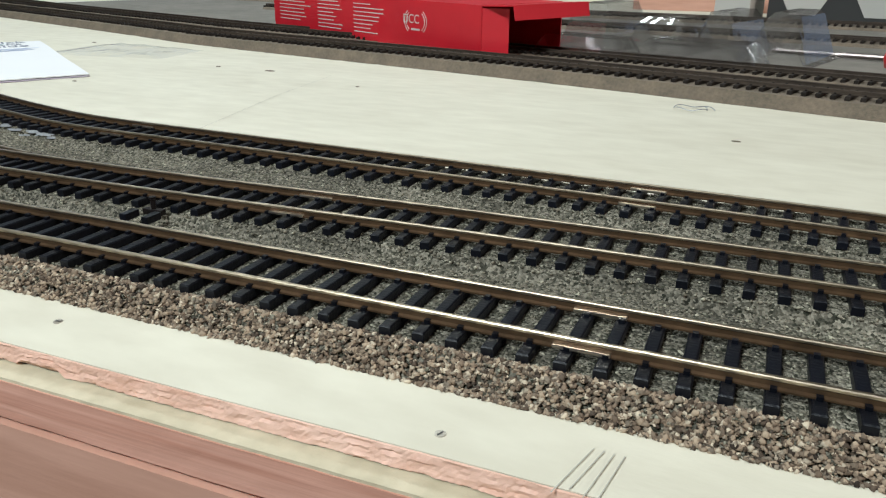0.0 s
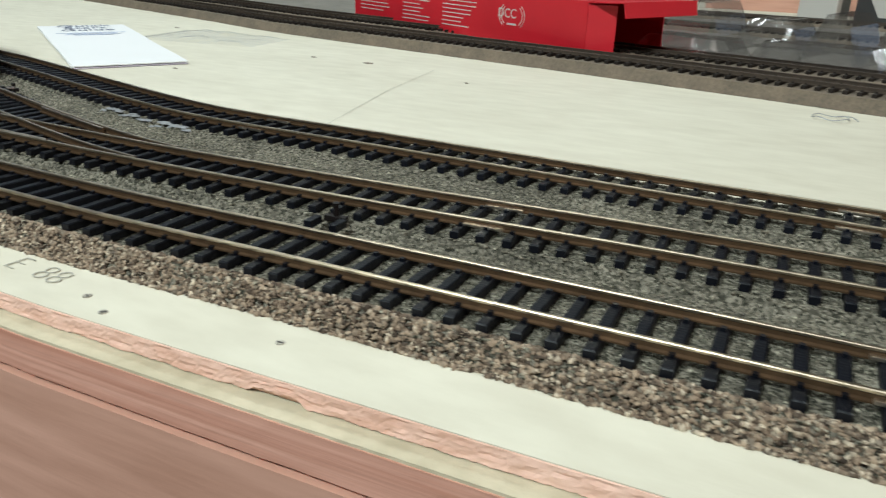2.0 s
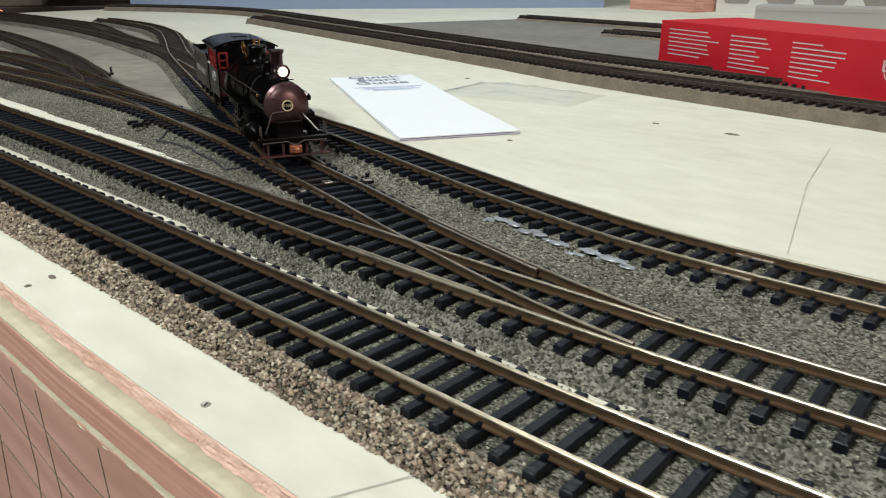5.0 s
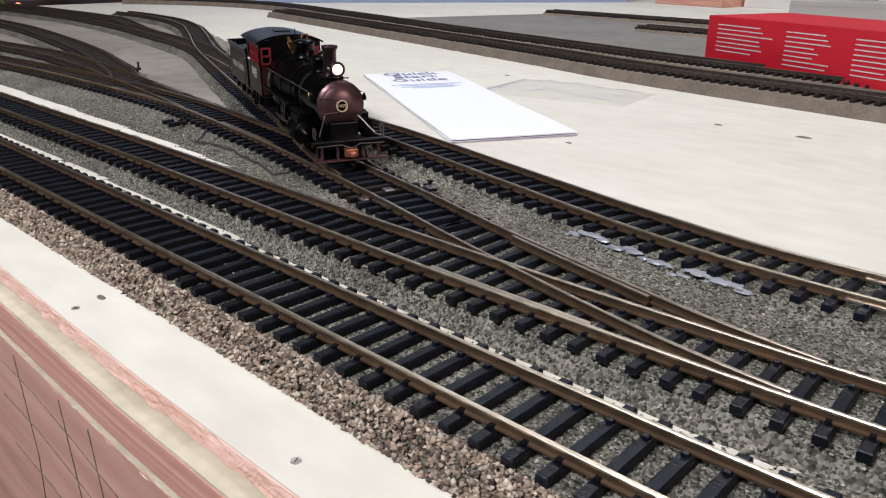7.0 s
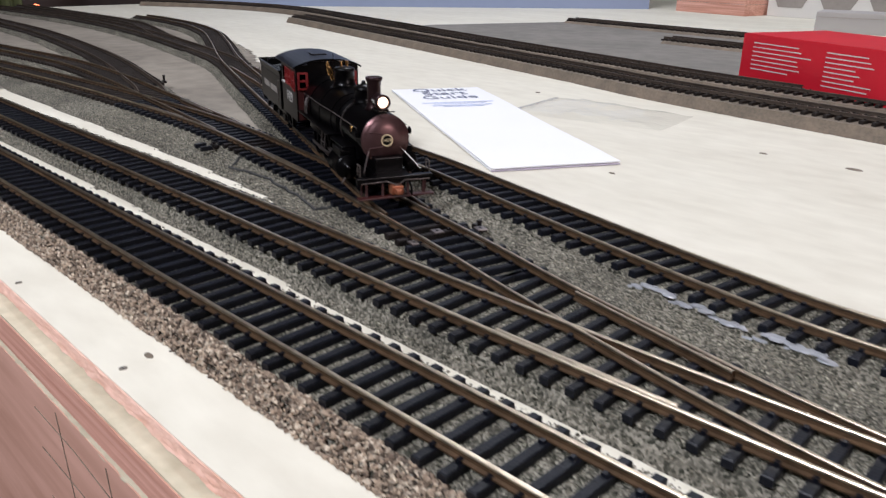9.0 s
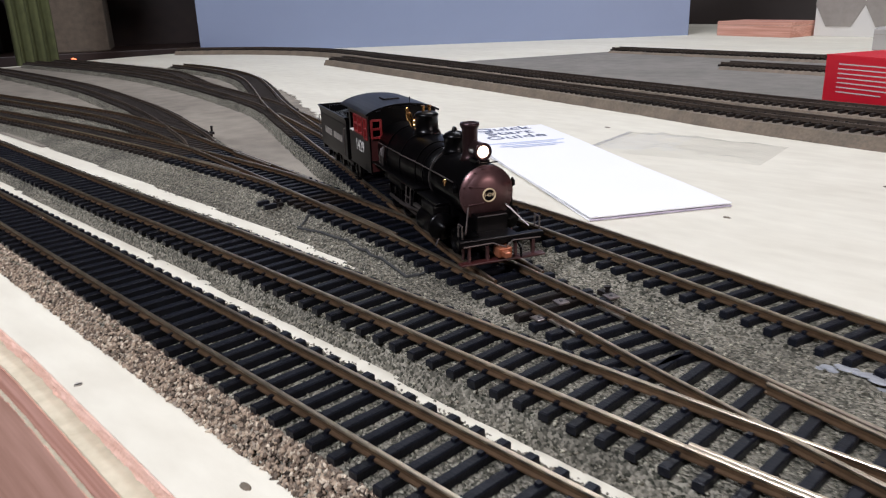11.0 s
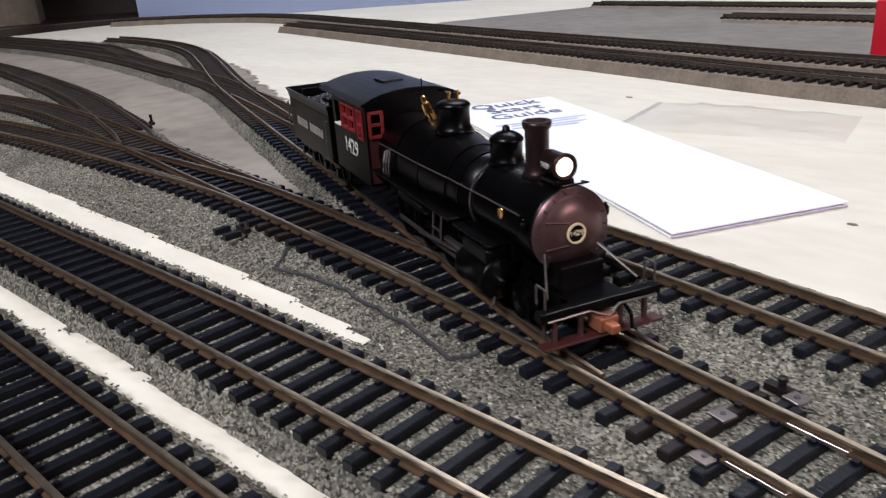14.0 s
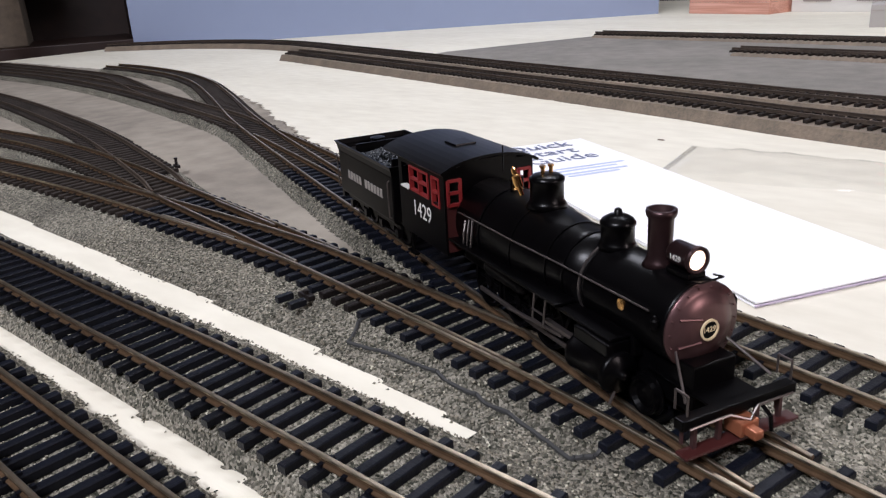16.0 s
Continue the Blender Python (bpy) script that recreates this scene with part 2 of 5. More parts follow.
def words(name, text, size, m, material, parent=None, label="", depth=0.00005, thin=0.0):
    cu = bpy.data.curves.new(name, "FONT")
    cu.body, cu.size, cu.extrude, cu.align_x, cu.align_y, cu.offset = text, size, depth, "CENTER", "CENTER", -thin
    tmp = bpy.data.objects.new(name, cu)
    me = bpy.data.meshes.new_from_object(tmp)
    bpy.data.objects.remove(tmp)
    bpy.data.curves.remove(cu)
    me.name = name
    me.transform(m)
    me.materials.clear()
    me.materials.append(material)
    ob = new(name, me)
    ob.parent = parent
    if label:
        ob["label"] = label
    return ob


# ---- room ----
tagged(link("floor", box(-4, 4, -3.5, 4.5, -1.0, -0.95), FLOOR), "dark brown floor of the train room", "floor", kind="structure")
tagged(link("ceiling", box(-4, 4, -3.5, 4.5, 1.5, 1.55), CEIL), "plain off-white ceiling", "ceiling", kind="structure")
tagged(link("wall_north", box(-4, 4, 3.0, 3.1, -0.95, 1.5), WALL), "plain brownish room wall", "wall", kind="structure")
tagged(link("wall_south", box(-4, 4, -2.5, -2.4, -0.95, 1.5), WALL), "plain brownish room wall", "wall", kind="structure")
tagged(link("wall_west", box(-3.1, -3.0, -2.4, 3.0, -0.95, 1.5), DARKWOOD), "dark wood-panelled wall in shadow", "wall", kind="structure")
tagged(link("wall_east", box(3.0, 3.1, -2.4, 3.0, -0.95, 1.5), WALL), "plain brownish room wall", "wall", kind="structure")

# ---- layout table ----
table = thing("layout_table", "pale plywood train layout table with a raw splintered front edge", "table", kind="structure")
EDGE_X = (-1.2, -0.24, -0.09, -0.03, 0.08, 0.137, 0.195, 0.235, 0.9)
EDGE_Y = (-0.0270, -0.0282, -0.0322, -0.0324, -0.0312, -0.0287, -0.0255, -0.0231, 0.010)


def edge_y(x):
    """The front edge of the plywood, which is sawn in a slow curve."""
    return float(np.interp(x, EDGE_X, EDGE_Y))


def edge_strip(x0, x1, out0, out1, z0, z1, amp, step, seed, rows_=3, chips=0.0, back=0.03):
    """A board that follows the front edge: an uneven face from (out1, z1) down to (out0, z0), with a top that runs back."""
    rnd = random.Random(seed)
    bm = bmesh.new()
    xs_ = np.arange(x0, x1 + step, step)
    ring = []
    for x in xs_:
        y, lift = edge_y(x), 0.0
        if chips and noise.noise((x * 38, seed, 0)) > 0.33:
            lift = chips * min(1.0, (noise.noise((x * 38, seed, 0)) - 0.33) * 9)
        col = [bm.verts.new((x, y + back, z0))]
        for k in range(rows_ + 1):
            f = k / rows_
            dz = lift * (1 - f) + amp * 0.5 * rnd.uniform(-1, 1) * (0 if k == rows_ else 1)
            col.append(bm.verts.new((x, y - out0 - (out1 - out0) * f - amp * rnd.random() + amp * 2.5 * (noise.noise((x * 160, k * 2.0, seed)) if amp > 0.0002 else 0), z0 + (z1 - z0) * f + dz)))
        col.append(bm.verts.new((x, y + back, z1)))
        ring.append(col)
    for a, b in zip(ring, ring[1:]):
        for k in range(len(a) - 1):
            bm.faces.new((a[k], b[k], b[k + 1], a[k + 1]))
        bm.faces.new((a[-1], b[-1], b[0], a[0]))
    bm.faces.new(ring[0]), bm.faces.new(ring[-1][::-1])
    bmesh.ops.recalc_face_normals(bm, faces=bm.faces)
    return bm


part("tabletop", box(-1.56, 1.2, 0.0125, 1.9, -0.0038, 0.0), PLY, table, "pale cream plywood sheet")
bm = bmesh.new()
xs_ = np.arange(-1.56, 1.2, 0.01)
rows_ = [[bm.verts.new((x, edge_y(x) + 0.0004, z)) for x in xs_] for z in (-0.0036, 0.0)] + [[bm.verts.new((x, 0.0125, z)) for x in xs_] for z in (0.0, -0.0036)]
for a, b in zip(rows_, rows_[1:]):
    for k in range(len(xs_) - 1):
        bm.faces.new((a[k], a[k + 1], b[k + 1], b[k]))
bmesh.ops.recalc_face_normals(bm, faces=bm.faces)
part("tabletop_front", bm, PLY, table, "pale cream plywood along the front edge")
part("ply_edge", edge_strip(-1.2, 0.9, 0.0006, 0.0, -0.0039, -0.0002, 0.00022, 0.0007, 4, 6, 0.0013, 0.0003), PINK, table, "splintered pink raw plywood edge with torn gaps below")
part("core_board", edge_strip(-1.2, 0.9, 0.0058, 0.0056, -0.0080, -0.0043, 0.00012, 0.003, 5, 2), BEIGE, table, "beige ledge of the board under the plywood")
part("edge_board", edge_strip(-1.2, 0.9, 0.0064, 0.0060, -0.0140, -0.0050, 0.00012, 0.004, 7, 3), PINE, table, "reddish wooden edge board with open grain")
part("panel_edge", edge_strip(-1.2, 0.05, 0.0069, 0.0068, -0.0160, -0.0150, 0.00025, 0.0015, 8, 2), BEIGE, table, "pale chipped top edge of the side panel")
part("side_panel", edge_strip(-1.2, 0.9, 0.0072, 0.0072, -0.22, -0.0154, 0.0, 0.02, 9, 2), PANEL, table, "brown plywood side panel with pencil lines")
bm = None
for i in range(8):
    x = -0.16 + 0.029 * i + 0.006 * math.sin(i * 2.3)
    bm = rods([(x, edge_y(x) - 0.0073, -0.018), (x + 0.004, edge_y(x + 0.004) - 0.0073, -0.05), (x - 0.006, edge_y(x - 0.006) - 0.0073, -0.11)], 0.00016, bm, 4)
for z in (-0.026, -0.040, -0.058):
    bm = rods([(x, edge_y(x) - 0.0073, z - 0.02 * (x + 0.3) + 0.004 * math.sin(x * 30)) for x in np.arange(-0.18, 0.07, 0.03)], 0.00016, bm, 4)
part("pencil_lines", bm, CORK, table, "loose pencil lines on the side panel")
for x in (-0.9, -0.1, 0.7):
    part("table_leg", box(x, x + 0.07, 0.05, 0.12, -0.95, -0.0056), PINE, table)

# ---- tracks ----


def smooth_line(pts, step=0.003):
    pts = [np.array(p, float) for p in pts]
    pts = [2 * pts[0] - pts[1]] + pts + [2 * pts[-1] - pts[-2]]
    out = []
    for a, b, c, d in zip(pts, pts[1:], pts[2:], pts[3:]):
        for t in np.linspace(0, 1, 24, endpoint=False):
            out.append(0.5 * (2 * b + (c - a) * t + (2 * a - 5 * b + 4 * c - d) * t * t + (3 * b - a - 3 * c + d) * t ** 3))
    out.append(pts[-2])
    out = np.array(out)
    s = np.r_[0, np.cumsum(np.linalg.norm(np.diff(out, axis=0), axis=1))]
    n = max(2, int(s[-1] / step))
    u = np.linspace(0, s[-1], n)
    return np.stack([np.interp(u, s, out[:, 0]), np.interp(u, s, out[:, 1])], 1)


LINES = {
    "A": [(-1.5, 0.035), (-1.0, 0.021), (-0.7, 0.015), (-0.39, 0.0115), (-0.25, 0.0097), (-0.1, 0.0085), (0.04, 0.0085), (0.12, 0.0125), (0.2, 0.0165), (0.29, 0.0212), (0.5, 0.033), (0.9, 0.05)],
    "B": [(-1.5, 0.10), (-1.0, 0.075), (-0.7, 0.063), (-0.41, 0.0563), (-0.3, 0.0555), (-0.2, 0.0538), (-0.1, 0.0515), (0.0, 0.0515), (0.06, 0.054), (0.12, 0.0585), (0.2, 0.0655), (0.3, 0.072), (0.5, 0.083), (0.9, 0.105)],
    "C": [(0.06, 0.054), (0.03, 0.0537), (0.0, 0.0565), (-0.03, 0.062), (-0.08, 0.0735), (-0.12, 0.0842), (-0.17, 0.0962), (-0.22, 0.1075), (-0.28, 0.118), (-0.35, 0.1285), (-0.43, 0.132), (-0.54, 0.1325), (-0.7, 0.124), (-1.0, 0.10), (-1.5, 0.07)],
    "E": [(-0.12, 0.0842), (-0.15, 0.0925), (-0.18, 0.1035), (-0.217, 0.1195), (-0.254, 0.137), (-0.34, 0.1745), (-0.43, 0.2135), (-0.6, 0.290), (-0.74, 0.362), (-0.85, 0.415), (-0.95, 0.448), (-1.06, 0.467), (-1.15, 0.472)],
    "F": [(-0.28, 0.118), (-0.32, 0.1255), (-0.40, 0.139), (-0.49, 0.1535), (-0.55, 0.163), (-0.64, 0.173), (-0.73, 0.173), (-1.0, 0.155), (-1.5, 0.12)],
    "G": [(-0.44, 0.1455), (-0.475, 0.1525), (-0.52, 0.168), (-0.653, 0.205), (-0.784, 0.232), (-0.99, 0.262), (-1.3, 0.28), (-1.5, 0.28)],
    "D": [(0.9, 0.10), (0.5, 0.114), (0.3, 0.1165), (0.1, 0.1145), (0.0, 0.1135), (-0.05, 0.120), (-0.1, 0.131), (-0.152, 0.1435), (-0.206, 0.156), (-0.25, 0.1645), (-0.33, 0.187), (-0.43, 0.226), (-0.53, 0.2625), (-0.56, 0.272)],
    "H": [(-0.55, 0.2675), (-0.60, 0.287), (-0.66, 0.304), (-0.855, 0.346), (-1.04, 0.372), (-1.223, 0.38), (-1.5, 0.372)],
    "J": [(-0.78, 0.332), (-0.855, 0.351), (-0.95, 0.382), (-1.04, 0.404), (-1.208, 0.414), (-1.5, 0.42)],
    "K": [(1.1, 0.168), (0.5, 0.315), (0.3, 0.36), (0.1, 0.40), (-0.213, 0.452), (-0.36, 0.492), (-0.6, 0.556), (-0.937, 0.645), (-1.0, 0.66)],
    "L": [(1.1, 0.215), (0.5, 0.38), (0.2, 0.445), (-0.218, 0.52), (-0.38, 0.56), (-0.62, 0.622), (-0.9, 0.70), (-1.15, 0.76), (-1.35, 0.74), (-1.52, 0.66)],
    "M": [(1.1, 0.60), (0.5, 0.66), (-0.05, 0.735), (-0.29, 0.778), (-0.435, 0.80)],
    "N": [(1.1, 0.80), (0.4, 0.86), (-0.2, 0.90), (-0.45, 0.93), (-0.69, 0.96)],
}
LINES = {k: smooth_line(v) for k, v in LINES.items()}
BRANCH = {"C": ["E", "F"], "B": ["C"], "F": ["G"], "E": ["D", "H"], "H": ["J"]}
PARENT = {"C": "B", "E": "C", "F": "C", "G": "F", "D": "E", "H": "E", "J": "H"}
BED, TIE_TOP = 0.0055, 0.0078


def tangents(p):
    t = np.gradient(p, axis=0)
    return t / np.linalg.norm(t, axis=1)[:, None]


def nearest(q, line):
    """Distance of every point q to a line, and the index of the nearest sample."""
    best, idx = np.full(len(q), 9.0), np.zeros(len(q), int)
    for k in range(0, len(q), 4000):
        d = np.linalg.norm(q[k:k + 4000, None] - line[None], axis=2)
        idx[k:k + 4000] = d.argmin(1)
        best[k:k + 4000] = d.min(1)
    return best, idx


PROFILE = [(-0.00095, 0), (-0.00095, 0.0004), (-0.0003, 0.0007), (-0.0003, 0.0017), (-0.00055, 0.0019), (-0.00055, 0.0024), (-0.00035, 0.0026), (0.00035, 0.0026), (0.00055, 0.0024), (0.00055, 0.0019), (0.0003, 0.0017), (0.0003, 0.0007), (0.00095, 0.0004), (0.00095, 0)]


def rail_mesh(line, off, z, dusty=False):
    t = tangents(line)
    nrm = np.stack([-t[:, 1], t[:, 0]], 1)
    verts, faces, mats, n = [], [], [], len(PROFILE)
    for p, q in zip(line, nrm):
        verts += [(p[0] + q[0] * (off + a), p[1] + q[1] * (off + a), z + b) for a, b in PROFILE]
    for i in range(len(line) - 1):
        for k in range(n - 1):
            faces.append((i * n + k, i * n + k + 1, (i + 1) * n + k + 1, (i + 1) * n + k))
            mats.append(1 if k in (4, 5, 6, 7, 8) else 0)
    faces += [tuple(range(n))[::-1], tuple(range((len(line) - 1) * n, len(line) * n))]
    mats += [0, 0]
    me = bpy.data.meshes.new("rail")
    me.from_pydata(verts, [], faces)
    me.polygons.foreach_set("material_index", mats)
    me.materials.append(DUSTRAIL if dusty else RAILWEB), me.materials.append(DUSTRAIL if dusty else RAILTOP)
    return me


tie_cache = {}


def tie_mesh(lo, hi, brown=False):
    key = (round(lo, 4), round(hi, 4), brown)
    if key not in tie_cache:
        bm = bmesh.new()
        one = box(-0.00135, 0.00135, lo, hi, 0, 0.0022)
        top = [e for e in one.edges if all(v.co.z > 0.002 for v in e.verts)]
        bmesh.ops.bevel(one, geom=top, offset=0.0003, segments=1, affect="EDGES")
        bm = merge(bm, one)
        for y in (-0.0097, -0.0068, 0.0068, 0.0097):
            if lo < y < hi:
                box(-0.0006, 0.0006, y - 0.0006, y + 0.0006, 0.0021, 0.0030, 0, bm)
        me = bpy.data.meshes.new("sleeper")
        bm.to_mesh(me)
        bm.free()
        me.materials.append(TIEB if brown else TIE)
        tie_cache[key] = me
    return tie_cache[key]


NAMES = {"A": "main line track with black sleepers and brown rails on gravel", "B": "parallel model track with black sleepers and brown rails", "C": "turnout track with black sleepers curving off the parallel line",
         "E": "curved siding track carrying the steam locomotive", "F": "yard ladder track with brownish rails", "G": "yard ladder track with dusty brown rails", "D": "rear siding track beside the bare plywood",
         "H": "far yard track sweeping over dusty plywood", "J": "far yard track branching over dusty plywood", "K": "far front track on brown cork roadbed", "L": "far second track on grey yard surface",
         "M": "short far stub track on grey surface", "N": "far rear track along the backdrop"}
TRACKS = {}
for key, line in LINES.items():
    TRACKS[key] = track = thing("railway_track", NAMES[key], "track", group="model railway tracks", kind="structure")
    far = key in "KLMN"
    z0 = 0.0098 if far else TIE_TOP
    par = PARENT.get(key)
    keep = np.ones(len(line), bool)
    if par:
        gap, _ = nearest(line, LINES[par])
        keep = gap > 0.0017
    first, last = np.flatnonzero(keep)[0], np.flatnonzero(keep)[-1]
    sub = line[first:last + 1]
    for off in (-0.0088, 0.0088):
        ob = new("rail", rail_mesh(sub, off, z0 - (0.0001 if par else 0), key in "GHJKLMN"))
        ob.parent = track
    t = tangents(line)
    total = np.r_[0, np.cumsum(np.linalg.norm(np.diff(line, axis=0), axis=1))]
    rnd = random.Random(ord(key))
    joined_v, joined_f = [], []
    for s in np.arange(0.002, total[-1], 0.0075):
        p = np.array([np.interp(s, total, line[:, 0]), np.interp(s, total, line[:, 1])])
        k = min(len(line) - 1, int(np.searchsorted(total, s)))
        tt = t[k]
        nn = np.array([-tt[1], tt[0]])
        if par and nearest(p[None], LINES[par])[0][0] < 0.026:
            continue
        lo, hi = -0.0148, 0.0148
        for br in BRANCH.get(key, []):
            d, i = nearest(p[None], LINES[br])
            if d[0] < 0.026:
                o = float((LINES[br][i[0]] - p) @ nn)
                lo, hi = min(lo, round(o - 0.0148, 3)), max(hi, round(o + 0.0148, 3))
        ang = math.atan2(tt[1], tt[0]) + rnd.uniform(-0.012, 0.012)
        near = not far and -0.46 < p[0] < 0.36
        me = tie_mesh(lo, hi, key in "CEF" and hi - lo < 0.03)
        if near:
            ob = new("sleeper", me)
            ob.matrix_world = Matrix.Translation((p[0], p[1], z0 - 0.0022)) @ Matrix.Rotation(ang, 4, "Z")
            ob.parent = track
        else:
            base = len(joined_v)
            m = Matrix.Translation((p[0], p[1], z0 - 0.0022)) @ Matrix.Rotation(ang, 4, "Z")
            joined_v += [tuple(m @ v.co) for v in me.vertices]
            joined_f += [tuple(base + i for i in f.vertices) for f in me.polygons]
    if joined_f:
        me = bpy.data.meshes.new("far_sleepers")
        me.from_pydata(joined_v, [], joined_f)
        me.materials.append(TIE if key in "AB" else YARDTIE)
        ob = new("far_sleepers", me)
        ob.parent = track
        ob["kind"] = "stuff"

for key, off, x0, x1 in (("B", -0.0071, -0.075, -0.02), ("C", -0.0071, -0.075, -0.02), ("C", 0.0071, -0.285, -0.225), ("E", -0.0071, -0.285, -0.225), ("C", 0.0071, -0.44, -0.38), ("F", -0.0071, -0.44, -0.38)):
    ln = LINES[key]
    sub = ln[(ln[:, 0] > x0) & (ln[:, 0] < x1)]
    ob = new("guard_rail", rail_mesh(sub, off, TIE_TOP - 0.0002))
    ob.parent = TRACKS[key]

# ---- ballast ----
near_keys = "ABCDEFGHJ"
xs, ys = np.arange(-1.52, 0.85, 0.0032), np.arange(-0.024, 0.52, 0.0026)
GX, GY = np.meshgrid(xs, ys)
Q = np.stack([GX.ravel(), GY.ravel()], 1)
rng = np.random.default_rng(3)
jit = np.array([noise.noise((x * 90, y * 90, 0)) * 0.6 + noise.noise((x * 300, y * 300, 3)) * 0.4 for x, y in Q])
height = np.zeros(len(Q))
dmin = np.full(len(Q), 9.0)
for k in near_keys:
    d = nearest(Q, LINES[k][::2])[0]
    dmin = np.minimum(dmin, d)
edge0 = 0.0158 + 0.0014 * jit
height = BED * np.clip(1 - (dmin - edge0) / 0.0042, 0, 1)


def line_y(k, x):
    ln = LINES[k]
    o = np.argsort(ln[:, 0])
    return np.interp(x, ln[o, 0], ln[o, 1])


tight = (Q[:, 1] > line_y("A", Q[:, 0])) & (Q[:, 1] < line_y("B", Q[:, 0])) & (Q[:, 0] < 0.05)
d_a, d_b = nearest(Q, LINES["A"][::2])[0], nearest(Q, LINES["B"][::2])[0]
side_a = BED * np.clip(1 - (d_a - 0.0160 - 0.0014 * jit) / 0.0045, 0, 1)
side_b = BED * np.clip(1 - (d_b - 0.0138 - 0.0010 * jit) / 0.0032, 0, 1)
height = np.where(tight, np.maximum(side_a, side_b), height)
back_b = (Q[:, 1] > line_y("B", Q[:, 0])) & (Q[:, 0] < -0.19) & (d_b < 0.03)
height = np.where(back_b, np.maximum(height, BED * np.clip(1 - (d_b - 0.0185 - 0.0012 * jit) / 0.0055, 0, 1)), height)
# fill between the tracks: continuous towards +x, bare plywood strips towards -x
ya, yb, yc, yd = (line_y(k, Q[:, 0]) for k in "ABCD")
fill_ab = (Q[:, 1] > ya) & (Q[:, 1] < yb)
wide = np.clip((Q[:, 0] - 0.02) / 0.06, 0, 1)
height = np.maximum(height, np.where(fill_ab, (0.0028 + 0.0012 * jit) * wide, 0))
rear = (Q[:, 1] > yb) & (Q[:, 1] < yd) & (Q[:, 0] > -0.30)
height = np.maximum(height, np.where(rear & (Q[:, 0] > -0.22 + 0.03 * jit), 0.0036 + 0.0012 * jit, 0))
height = np.maximum(height, np.where(rear & (Q[:, 1] > yc + 0.004), 0.0036 + 0.001 * jit, 0))
strip_y = np.interp(Q[:, 0], [-1.5, -0.58, -0.4, -0.3, -0.25, -0.21, -0.185], [0.118, 0.100, 0.0945, 0.0905, 0.0865, 0.0805, 0.06])
slope = np.clip((Q[:, 1] - strip_y - 0.0015 * jit) / 0.014, 0, 1)
height = np.maximum(height, np.where((Q[:, 1] > strip_y) & (Q[:, 1] < yc + 0.004), 0.0045 * slope ** 0.7 + 0.0007 * np.maximum(jit, 0), 0))
height = np.where(height > 0.0002, height + 0.0004 * jit, height)
Z = height.reshape(GX.shape)


def sheet(name, mask, material, zs, label, category):
    idx = -np.ones(GX.size, int)
    quad = mask[:-1, :-1] | mask[1:, :-1] | mask[:-1, 1:] | mask[1:, 1:]
    r, c = np.nonzero(quad)
    w = GX.shape[1]
    f = np.stack([r * w + c, r * w + c + 1, (r + 1) * w + c + 1, (r + 1) * w + c], 1)
    used = np.unique(f)
    idx[used] = np.arange(len(used))
    me = bpy.data.meshes.new(name)
    v = np.stack([GX.ravel()[used], GY.ravel()[used], zs.ravel()[used]], 1)
    me.from_pydata(v.tolist(), [], idx[f].tolist())
    me.materials.append(material)
    for p in me.polygons:
        p.use_smooth = True
    return tagged(new(name, me), label, category, kind="stuff")


sheet("ballast", Z > 0.0003, BALLAST, np.where(Z > 0.0003, Z, -0.0006), "grey-green fine gravel ballast under the tracks", "ballast")
# dusty grey stretch of board among the yard tracks
ye = line_y("E", GX.ravel()).reshape(GX.shape)
yc2 = line_y("C", GX.ravel()).reshape(GX.shape)
dust = (GX < -0.27) & (GY > yc2 - 0.02) & (GY < ye + 0.032 * np.clip((GX + 1.0) / 0.3, 0.2, 1) + 0.012 * jit.reshape(GX.shape)) & (GX + 0.1 * (GY - 0.1) < -0.27) | ((GX < -0.62) & (GY > 0.10) & (GY < np.minimum(0.40, ye + 0.012)))
sheet("board_dust", dust, DUSTY, np.full(GX.shape, 0.0006), "thin grey dust and paint on the plywood", "dust")


def stones(name, xy, zc, size, material, label, squash=0.8, seed=1):
    """Loose angular stones, joined."""
    r = np.random.default_rng(seed)
    base = np.array([(1, 0, 0), (-1, 0, 0), (0, 1, 0), (0, -1, 0), (0, 0, 1), (0, 0, -1)], float)
    tri = np.array([(0, 2, 4), (2, 1, 4), (1, 3, 4), (3, 0, 4), (2, 0, 5), (1, 2, 5), (3, 1, 5), (0, 3, 5)])
    n = len(xy)
    v = base[None] * r.uniform(0.55, 1.25, (n, 6, 1)) + r.normal(0, 0.16, (n, 6, 3))
    a = r.uniform(0, 2 * math.pi, n)
    ca, sa = np.cos(a)[:, None], np.sin(a)[:, None]
    b = r.uniform(-0.9, 0.9, n)
    cb, sb = np.cos(b)[:, None], np.sin(b)[:, None]
    x, y, z = v[..., 0], v[..., 1], v[..., 2]
    y, z = y * cb - z * sb, y * sb + z * cb
    x, y = x * ca - y * sa, x * sa + y * ca
    sz = (size * r.uniform(0.6, 1.35, n))[:, None]
    v = np.stack([xy[:, :1] + x * sz, xy[:, 1:] + y * sz, zc[:, None] + z * sz * squash], -1).reshape(-1, 3)
    f = (tri[None] + (np.arange(n) * 6)[:, None, None]).reshape(-1, 3)
    me = bpy.data.meshes.new(name)
    me.vertices.add(len(v)), me.loops.add(f.size), me.polygons.add(len(f))
    me.vertices.foreach_set("co", v.ravel())
    me.loops.foreach_set("vertex_index", f.ravel())
    me.polygons.foreach_set("loop_start", np.arange(0, f.size, 3))
    me.update(calc_edges=True)
    me.materials.append(material)
    return tagged(new(name, me), label, "gravel", kind="stuff")


